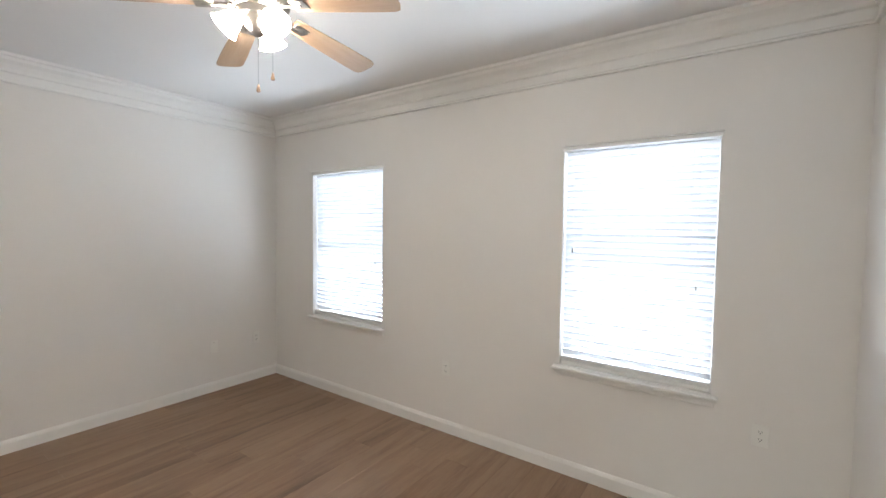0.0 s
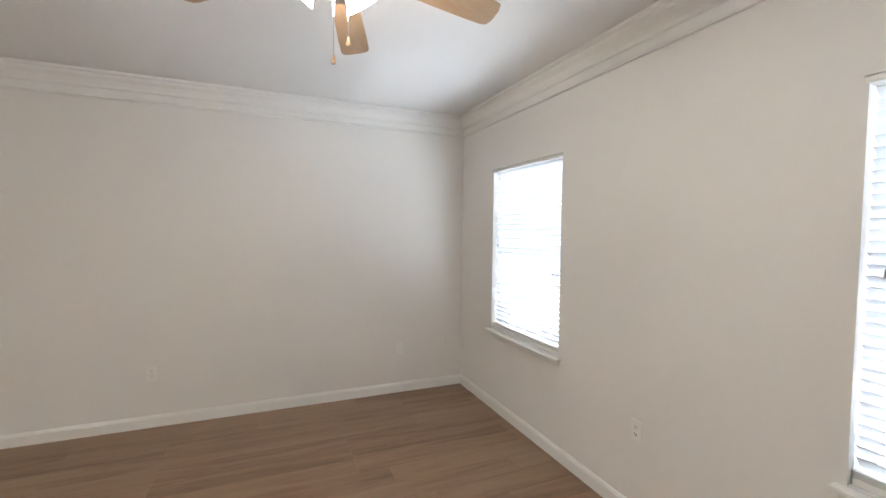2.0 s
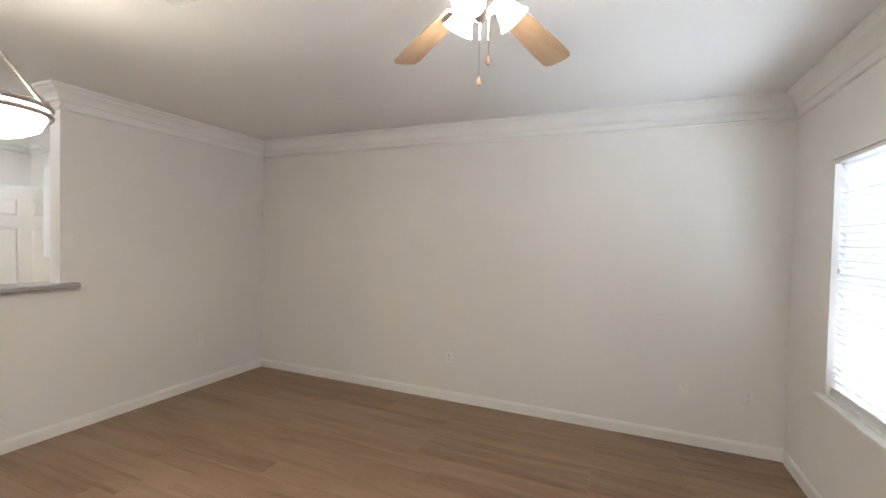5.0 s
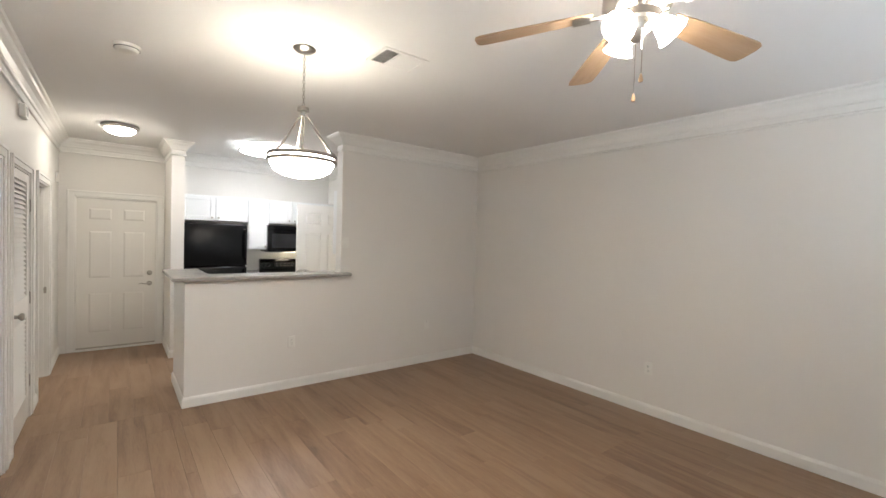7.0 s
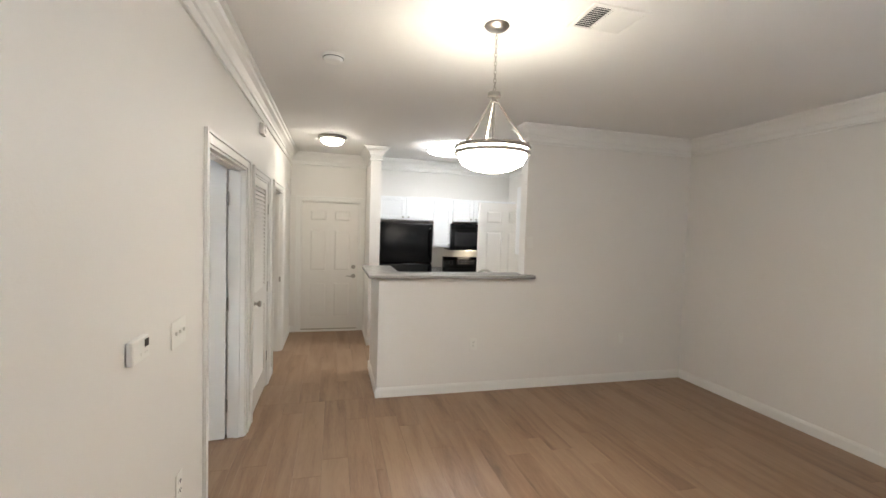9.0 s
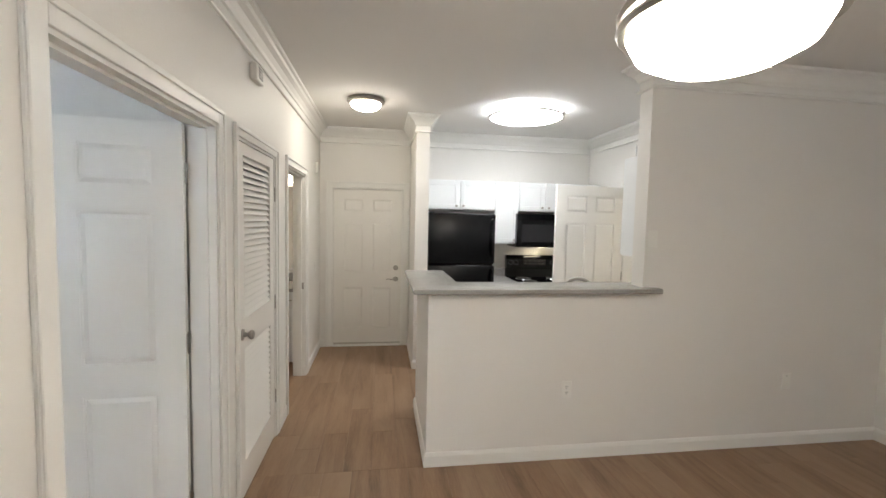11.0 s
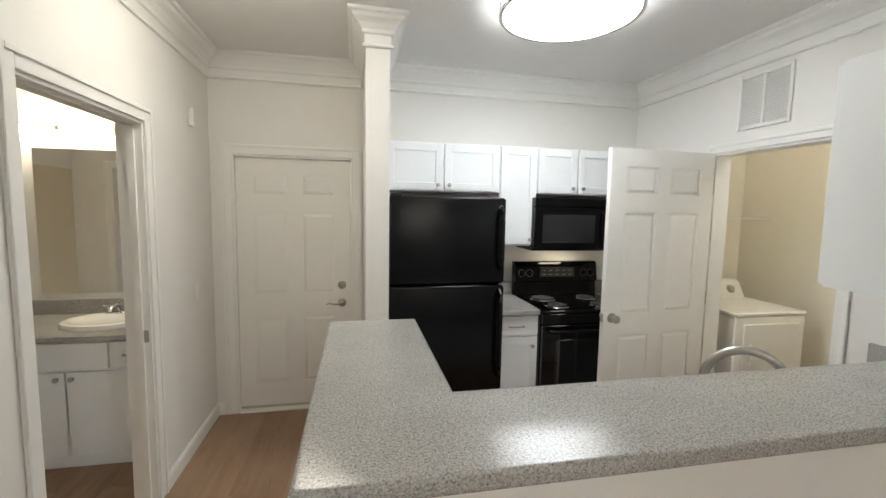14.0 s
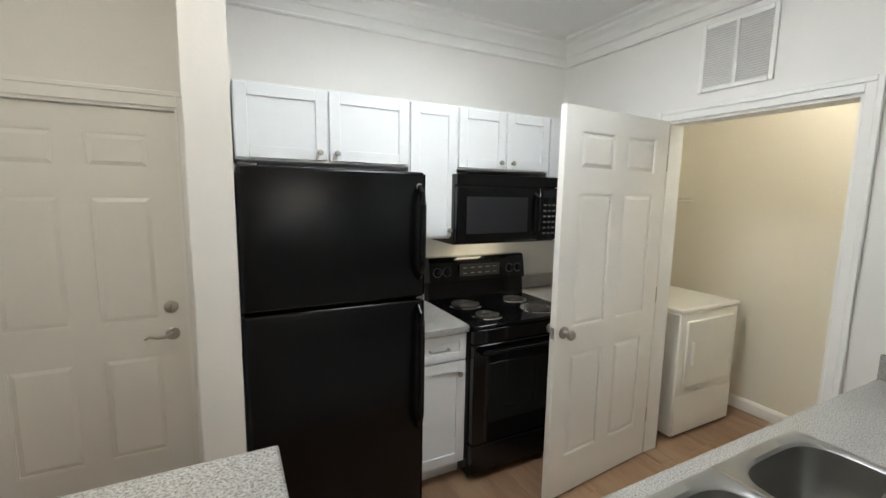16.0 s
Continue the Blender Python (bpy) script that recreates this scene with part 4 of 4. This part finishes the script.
part("clock_panel", boxes((-0.16, 0.16, -0.553, -0.549, 1.065, 1.145)), GREYG, gd, "dark clock display panel")
for i in range(5):
    for z in (1.083, 1.12):
        part("key_mark", boxes((-0.135 + i * 0.06, -0.105 + i * 0.06, -0.5485, -0.5475, z, z + 0.004)), PANEL_TEXT, gd)

# microwave
mw = thing("microwave", pose(-2.034, -4.29, 1.315), "black over-range microwave with a dark window", "microwave")
part("body", boxes((-0.379, 0.379, -0.385, -0.03, 0, 0.415), bevel=0.004), BLACKG, mw)
md = part("door", boxes((-0.22, 0.379, -0.03, 0.004, 0.012, 0.345), bevel=0.006), BLACKG, mw)
part("window", boxes((-0.13, 0.315, 0.003, 0.0065, 0.065, 0.285), bevel=0.001), GREYG, md, "grey screened window")
part("handle", tube([(-0.188, 0.002, 0.05), (-0.195, 0.028, 0.075), (-0.198, 0.036, 0.18), (-0.195, 0.028, 0.285), (-0.188, 0.002, 0.31)], 0.011, 10), BLACKG, md)
cp = part("control_panel", boxes((-0.379, -0.224, -0.03, 0.004, 0.012, 0.345), bevel=0.005), BLACKG, mw)
part("display", boxes((-0.355, -0.25, 0.003, 0.0055, 0.285, 0.325)), GREYG, cp)
for r_ in range(6):
    for c_ in range(3):
        part("key", boxes((-0.352 + c_ * 0.036, -0.328 + c_ * 0.036, 0.003, 0.0052, 0.05 + r_ * 0.036, 0.062 + r_ * 0.036)), PANEL_TEXT, cp)
part("top_vent", boxes((-0.379, 0.379, -0.03, 0.0, 0.350, 0.415), bevel=0.003), BLACKG, mw)
for i in range(5):
    part("vent_slat", boxes((-0.365, 0.365, 0.0, 0.004, 0.358 + i * 0.011, 0.364 + i * 0.011)), BLACKG, mw)
part("cooktop_lamp", boxes((-0.10, 0.10, -0.20, -0.12, -0.006, -0.0005)), COOKLIGHT, mw, "lit lens under the microwave")


# base cabinets and counters
def base_cabinet(x0, x1, yb, yf, label, out=1, fronts=True, top=0.872):
    c = thing("base_cabinet", pose(0, 0, 0), label, "cabinet", "white kitchen base cabinets")
    a, b = sorted((yb, yf))
    part("body", boxes((x0, x1, a, b, 0.10, top), bevel=0.001), CABW, c)
    ka, kb = sorted((yb, yf - out * 0.06))
    part("toe_kick", boxes((x0, x1, ka, kb, 0, 0.099)), CABW, c)
    if fronts:
        shaker(c, x0 + 0.006, x1 - 0.006, 0.72, 0.86, yf + 0.0005, name="drawer", pull=True)
        shaker(c, x0 + 0.006, x1 - 0.006, 0.112, 0.708, yf + 0.0005, (x0 + 0.05, 0.64))
    return c


base_cabinet(-1.618, -1.268, S + 0.001, -4.09, "white shaker base cabinet with a drawer beside the range")
base_cabinet(-2.768, -2.385, S + 0.001, -4.09, "white shaker base cabinet in the corner by the range")
for x0, x1 in ((-1.16, -0.452), (-2.02, -1.163), (-2.768, -2.023)):
    base_cabinet(x0, x1, P - 0.142, -2.73, "white base cabinet under the sink counter", -1, False, 0.72 if x0 == -2.02 else 0.872)


def slab(name, outline, z0, z1, label, category="countertop", bevel=0.008):
    bm = bmesh.new()
    f = bm.faces.new([bm.verts.new((x, y, z0)) for x, y in outline])
    r = bmesh.ops.extrude_face_region(bm, geom=[f])
    bmesh.ops.translate(bm, vec=(0, 0, z1 - z0), verts=[v for v in r["geom"] if isinstance(v, bmesh.types.BMVert)])
    bmesh.ops.recalc_face_normals(bm, faces=bm.faces)
    es = [e for e in bm.edges if abs(e.verts[0].co.z - e.verts[1].co.z) < 1e-6]
    bmesh.ops.bevel(bm, geom=es, offset=bevel, segments=3, affect="EDGES", profile=0.5)
    return tagged(part(name, bm, GRANITE), label, category)


slab("bar_top", [(-0.205, -1.866), (-1.90, -1.866), (-1.90, P + 0.001), (-1.798, P + 0.001), (-1.798, P - 0.141), (-1.90, P - 0.141), (-1.90, -2.185), (-0.535, -2.185), (-0.535, -2.865), (-0.205, -2.865)], 1.158, 1.195, "grey speckled laminate raised bar top on the half wall", bevel=0.010)
SX0, SX1, SY0, SY1 = -2.00, -1.16, -2.74, -2.20
ct = thing("sink_counter", pose(0, 0, 0), "grey speckled laminate counter around the double sink", "countertop")
part("top", boxes((-2.768, SX0 + 0.012, -2.785, P - 0.142, 0.873, 0.913), (SX1 - 0.012, -0.452, -2.785, P - 0.142, 0.873, 0.913), (SX0 + 0.012, SX1 - 0.012, -2.785, SY0 + 0.012, 0.873, 0.913), (SX0 + 0.012, SX1 - 0.012, SY1 - 0.012, P - 0.142, 0.873, 0.913)), GRANITE, ct, soft=False)
part("backsplash", boxes((-2.768, -2.748, -2.785, P - 0.142, 0.9135, 1.015), bevel=0.002), GRANITE, ct)
for x0, x1 in ((-1.618, -1.266), (-2.768, -2.385)):
    c2 = thing("range_counter", pose(0, 0, 0), "grey speckled laminate counter beside the range", "countertop")
    part("top", boxes((x0, x1, S + 0.001, -4.045, 0.873, 0.913), bevel=0.005), GRANITE, c2)
    part("backsplash", boxes((x0, x1, S + 0.001, S + 0.021, 0.9135, 1.015), bevel=0.002), GRANITE, c2)

# sink
sk = thing("kitchen_sink", pose(0, 0, 0), "stainless steel double bowl drop-in kitchen sink", "sink")
mid = (SX0 + SX1) / 2
for x0, x1 in ((SX0, mid), (mid, SX1)):
    cx, cy = (x0 + x1) / 2, (SY0 + SY1) / 2 - 0.035
    bm = bmesh.new()
    nseg = 64

    def ring(hx, hy, p, z, cx=cx, cy=cy):
        vs = []
        for k in range(nseg):
            a = 2 * math.pi * k / nseg
            c_, s_ = math.cos(a), math.sin(a)
            q = (abs(c_) ** p + abs(s_) ** p) ** (-1 / p)
            vs.append(bm.verts.new((cx + hx * c_ * q, cy + hy * s_ * q, z)))
        return vs

    outer = []
    hx, hy0, hy1 = (x1 - x0) / 2, cy - SY0, SY1 - cy
    for k in range(nseg):
        a = 2 * math.pi * k / nseg
        c_, s_ = math.cos(a), math.sin(a)
        hy = hy1 if s_ > 0 else hy0
        q = 1 / max(abs(c_), abs(s_))
        outer.append((cx + hx * c_ * q, cy + hy * s_ * q))
    rings = [[bm.verts.new((x, y, 0.9135)) for x, y in outer], [bm.verts.new((cx + (x - cx) * 0.985, cy + (y - cy) * 0.985, 0.919)) for x, y in outer],
             ring(0.192, 0.202, 4.5, 0.9175), ring(0.184, 0.194, 4.5, 0.910), ring(0.178, 0.188, 4.5, 0.86), ring(0.170, 0.180, 4.5, 0.78), ring(0.15, 0.16, 4, 0.755), ring(0.08, 0.075, 3, 0.748), ring(0.03, 0.03, 2, 0.745)]
    for a, b in zip(rings, rings[1:]):
        for k in range(nseg):
            bm.faces.new((a[k], a[(k + 1) % nseg], b[(k + 1) % nseg], b[k]))
    bm.faces.new(rings[-1])
    bmesh.ops.recalc_face_normals(bm, faces=bm.faces)
    bw = part("bowl", bm, STEEL, sk)
    part("drain", lathe([(0.042, 0.7495), (0.044, 0.752), (0.036, 0.752), (0.030, 0.747), (0, 0.746)], 24, pose(cx, cy, 0.0)), CHROME, bw, "chrome drain basket")
fc = thing("kitchen_faucet", pose(-1.60, -2.235, 0.9185), "brushed nickel gooseneck kitchen faucet on the sink deck", "faucet")
part("base", lathe([(0, 0), (0.03, 0), (0.03, 0.008), (0.022, 0.016), (0.018, 0.05), (0, 0.05)], 24), NICKEL, fc)
gp = []
for k in range(17):
    a = math.pi * k / 16
    u = 0.115 * (1 - math.cos(a))
    gp.append((0.18 / 0.23 * u, -0.143 / 0.23 * u, 0.165 + 0.118 * math.sin(a)))
gp = [(0, 0, 0.04)] + gp + [(0.181, -0.144, 0.15), (0.181, -0.144, 0.14)]
part("spout", tube(gp, [0.014] * (len(gp) - 2) + [0.015, 0.0165], 14), NICKEL, fc)
part("aerator", lathe([(0.0, 0.0), (0.016, 0.0), (0.019, 0.006), (0.019, 0.028), (0.015, 0.032), (0, 0.032)], 18, pose(0.181, -0.144, 0.115)), NICKEL, fc)
part("lever", tube([(0, 0, 0.05), (-0.02, 0.0, 0.075), (-0.06, 0.0, 0.09)], [0.009, 0.007, 0.006], 8), NICKEL, fc)

# ---- laundry closet ----
dr = thing("clothes_dryer", pose(-3.375, -3.80, 0) @ Matrix.Diagonal((1, 1, 0.98, 1)), "white front-load clothes dryer in the laundry closet", "dryer")
part("cabinet", boxes((-0.32, 0.32, -0.70, 0.0, 0.015, 0.885), bevel=0.008), APPLW, dr)
part("top", boxes((-0.324, 0.324, -0.70, 0.006, 0.887, 0.915), bevel=0.007), APPLW, dr)
dd_ = part("door", boxes((-0.255, 0.255, 0.0005, 0.016, 0.36, 0.83), bevel=0.006), APPLW, dr)
part("door_handle", boxes((0.185, 0.21, 0.016, 0.034, 0.52, 0.68), bevel=0.007), APPLW, dd_, "white plastic grip")
for z in (0.45, 0.74):
    part("door_hinge", boxes((-0.268, -0.255, 0.001, 0.014, z - 0.025, z + 0.025), bevel=0.002), APPLW, dd_)
part("kick_panel", boxes((-0.315, 0.315, 0.0005, 0.004, 0.03, 0.30), bevel=0.002), APPLW, dr)
cp2 = bmesh.new()
sec = [(-0.70, 0.9155), (-0.53, 0.9155), (-0.60, 1.045), (-0.63, 1.058), (-0.70, 1.058)]
ra = [cp2.verts.new((-0.318, y, z)) for y, z in sec]
rb = [cp2.verts.new((0.318, y, z)) for y, z in sec]
for k in range(5):
    cp2.faces.new((ra[k], ra[(k + 1) % 5], rb[(k + 1) % 5], rb[k]))
cp2.faces.new(ra)
cp2.faces.new(rb)
bmesh.ops.recalc_face_normals(cp2, faces=cp2.faces)
cpo = part("console", cp2, APPLW, dr)
for x, r in ((-0.20, 0.035), (0.08, 0.022), (0.20, 0.022)):
    part("dial", lathe([(0, 0), (r + 0.006, 0), (r + 0.006, 0.002), (r, 0.003), (r * 0.75, 0.022), (0, 0.023)], 24, pose(x, -0.5655, 0.985, -62, 0, 0)), PLASTIC if r < 0.03 else NICKEL, cpo, "round control dial")
ws = thing("wire_shelf", pose(0, 0, 0), "white vinyl-coated wire shelf in the laundry closet", "shelf")
for i in range(9):
    y = S + 0.03 + i * 0.035
    part("wire", tube([(-3.945, y, 1.62), (KW - 0.125, y, 1.62)], 0.003, 6), PLASTIC, ws)
part("front_rail", tube([(-3.945, S + 0.32, 1.59), (KW - 0.125, S + 0.32, 1.59)], 0.004, 6), PLASTIC, ws)
for x in (-3.94, -3.45, KW - 0.13):
    part("bracket", tube([(x, S + 0.012, 1.62), (x, S + 0.32, 1.62), (x, S + 0.32, 1.585)], 0.004, 6), PLASTIC, ws)

ll = thing("closet_light", pose(-3.45, -3.1, CEILING), "small round lit globe on the laundry closet ceiling", "ceiling light")
part("base", lathe([(0, -0.0005), (0.06, -0.0005), (0.06, -0.02), (0.045, -0.03), (0, -0.03)], 28), PLASTIC, ll)
part("globe", lathe([(0.045, -0.03), (0.075, -0.06), (0.085, -0.10), (0.07, -0.145), (0.03, -0.17), (0, -0.175)], 28), CLOSETGLASS, ll, "lit frosted globe")

# ---- bathroom ----
VF = -4.10
va = thing("bathroom_vanity", pose(0, 0, 0), "white bathroom vanity cabinet with doors and a drawer", "cabinet")
part("body", boxes((0.88, 2.0, S + 0.001, VF, 0.06, 0.80), bevel=0.001), CABW, va)
part("toe_kick", boxes((0.88, 2.0, S + 0.001, VF - 0.012, 0, 0.0595)), CABW, va)
vdr = part("drawer", boxes((0.89, 1.165, VF + 0.0005, VF + 0.019, 0.625, 0.79), bevel=0.003), CABW, va)
part("pull", tube([(0.97, VF + 0.019, 0.71), (0.97, VF + 0.045, 0.71), (1.085, VF + 0.045, 0.71), (1.085, VF + 0.019, 0.71)], 0.005, 8), NICKEL, vdr, "nickel bar pull")
part("false_front", boxes((1.175, 1.99, VF + 0.0005, VF + 0.019, 0.625, 0.79), bevel=0.002), CABW, va)
for a, b, kx in ((0.89, 1.40, 1.365), (1.41, 1.99, 1.445)):
    vd = part("door", boxes((a, b, VF + 0.0005, VF + 0.019, 0.085, 0.612), bevel=0.003), CABW, va)
    part("knob", lathe([(0, 0), (0.006, 0), (0.006, 0.012), (0.014, 0.018), (0.015, 0.025), (0, 0.029)], 18, pose(kx, VF + 0.019, 0.575, -90, 0, 0)), NICKEL, vd, "round nickel knob")
vt = thing("bathroom_countertop", pose(0, 0, 0), "grey speckled laminate vanity counter with a backsplash", "countertop")
part("top", boxes((0.877, 2.02, S + 0.001, VF + 0.035, 0.801, 0.838), bevel=0.005), GRANITE, vt)
part("backsplash", boxes((0.877, 2.02, S + 0.001, S + 0.021, 0.8385, 0.94), bevel=0.002), GRANITE, vt)
bs = thing("bathroom_sink", pose(1.32, -4.36, 0.8385), "white oval porcelain drop-in bathroom sink", "sink")
part("basin", lathe([(0.0, 0.004), (0.10, 0.006), (0.17, 0.016), (0.20, 0.030), (0.225, 0.034), (0.24, 0.028), (0.245, 0.0)], 48, Matrix.Diagonal((1.0, 0.8, 1.0, 1.0))), PORCELAIN, bs)
bf = thing("bathroom_faucet", pose(1.32, -4.53, 0.8615), "chrome two-handle bathroom faucet", "faucet")
part("base", boxes((-0.08, 0.08, -0.022, 0.022, 0, 0.014), bevel=0.006), CHROME, bf)
part("spout", tube([(0, 0, 0.01), (0, 0.0, 0.05), (0, 0.03, 0.07), (0, 0.09, 0.062), (0, 0.11, 0.045)], [0.014, 0.013, 0.012, 0.010, 0.009], 10), CHROME, bf)
for s in (-1, 1):
    part("handle", lathe([(0, 0.012), (0.018, 0.012), (0.014, 0.035), (0.020, 0.048), (0.016, 0.06), (0, 0.062)], 16, pose(s * 0.058, 0, 0)), CHROME, bf)
    part("handle_lever", tube([(s * 0.058, 0, 0.055), (s * 0.095, 0.01, 0.062)], [0.007, 0.005], 8), CHROME, bf)
mi = thing("bathroom_mirror", pose(0, 0, 0), "frameless wall mirror above the vanity", "mirror")
part("glass", boxes((0.90, 1.87, S + 0.001, S + 0.007, 0.985, 2.0), bevel=0.001), MIRROR, mi)
vl = thing("vanity_light", pose(1.37, S + 0.001, 2.10), "nickel bar vanity light with lit half-bowl shades", "wall light")
part("back_bar", boxes((-0.36, 0.62, 0.0, 0.03, -0.02, 0.05), bevel=0.006), NICKEL, vl)
for x in (-0.25, 0.10, 0.45):
    part("shade", lathe([(0.150, 0.03), (0.148, 0.0), (0.12, -0.045), (0.07, -0.07), (0, -0.078)], 36, pose(x, 0.12, 0, 0, 0, 0) @ Matrix.Diagonal((1.0, 0.7, 1.0, 1.0))), VANGLASS, vl, "lit white half-bowl glass shade")
    part("shade_rim", lathe([(0.150, 0.03), (0.155, 0.03), (0.155, 0.022), (0.150, 0.022)], 36, pose(x, 0.12, 0) @ Matrix.Diagonal((1.0, 0.7, 1.0, 1.0))), NICKEL, vl)
    part("arm", tube([(x, 0.03, 0.015), (x, 0.12, 0.03)], 0.008, 8), NICKEL, vl)
bt = thing("bathtub_surround", pose(0, 0, 0), "beige tub and shower surround", "bathtub")
part("tub", boxes((2.1, 2.78, S + 0.01, -2.65, 0, 0.42), bevel=0.02), PORCELAIN, bt)
part("surround", boxes((2.785, 2.798, S + 0.01, -2.65, 0.42, 2.0)), BEIGEWALL, bt)

# ---- floor ----
PW, PL = 0.178, 1.22
shared = {}


def plank(x0, x1, y0, y1, parent):
    key = (round(x1 - x0, 3), round(y1 - y0, 3))
    if key not in shared:
        hx, hy = (x1 - x0) / 2 - 0.0003, (y1 - y0) / 2 - 0.0003
        bm = bmesh.new()
        c = 0.0007
        low = [bm.verts.new((sx_ * hx, sy_ * hy, 0.0)) for sx_, sy_ in ((-1, -1), (1, -1), (1, 1), (-1, 1))]
        sh = [bm.verts.new((v.co.x, v.co.y, 0.0048)) for v in low]
        tp = [bm.verts.new((sx_ * (hx - c), sy_ * (hy - c), 0.0058)) for sx_, sy_ in ((-1, -1), (1, -1), (1, 1), (-1, 1))]
        for k in range(4):
            q = (k + 1) % 4
            bm.faces.new((low[k], low[q], sh[q], sh[k]))
            bm.faces.new((sh[k], sh[q], tp[q], tp[k]))
        bm.faces.new(tp)
        me = bpy.data.meshes.new("plank")
        bm.to_mesh(me)
        bm.free()
        me.materials.append(FLOORW)
        shared[key] = me
    o = new("plank", shared[key])
    o.parent = parent
    o.matrix_basis = pose((x0 + x1) / 2, (y0 + y1) / 2, -0.0058)


floor_ob = bpy.data.objects["floor"]
TX, TY = -0.19, 2.30
rnd = random.Random(5)


def lay(xa, xb, ya, yb):
    x = xa
    while x < xb - 0.01:
        xe = min(x + PW, xb)
        y = ya - rnd.choice([0.0, 0.2, 0.4, 0.6, 0.8, 1.0])
        while y < yb - 0.01:
            a, b = max(y, ya), min(y + PL, yb)
            if b - a > 0.03:
                plank(x, xe, a, b, floor_ob)
            y += PL
        x = xe


lay(W, TX, P, N)
lay(TX, E, P, TY)
lay(-0.31, E, S, P)
lay(-2.768, -0.31, S, P - 0.14)
lay(-3.95, KW - 0.001, S, P - 0.14)
lay(E, 2.8, S, -2.56)
lay(E, 4.6, -2.56, 0.6)
tile = part("tile", boxes((TX + 0.02, E, TY + 0.02, N, -0.0055, -0.001)), TILE, floor_ob, "pale smooth entry tile")
tagged(part("threshold_strip", boxes((TX - 0.018, TX + 0.022, TY - 0.018, N - 0.015, -0.0002, 0.008), (TX + 0.022, E - 0.015, TY - 0.018, TY + 0.022, -0.0002, 0.008), bevel=0.003), STRIP), "thin metal floor transition strip", "threshold", "", "structure")
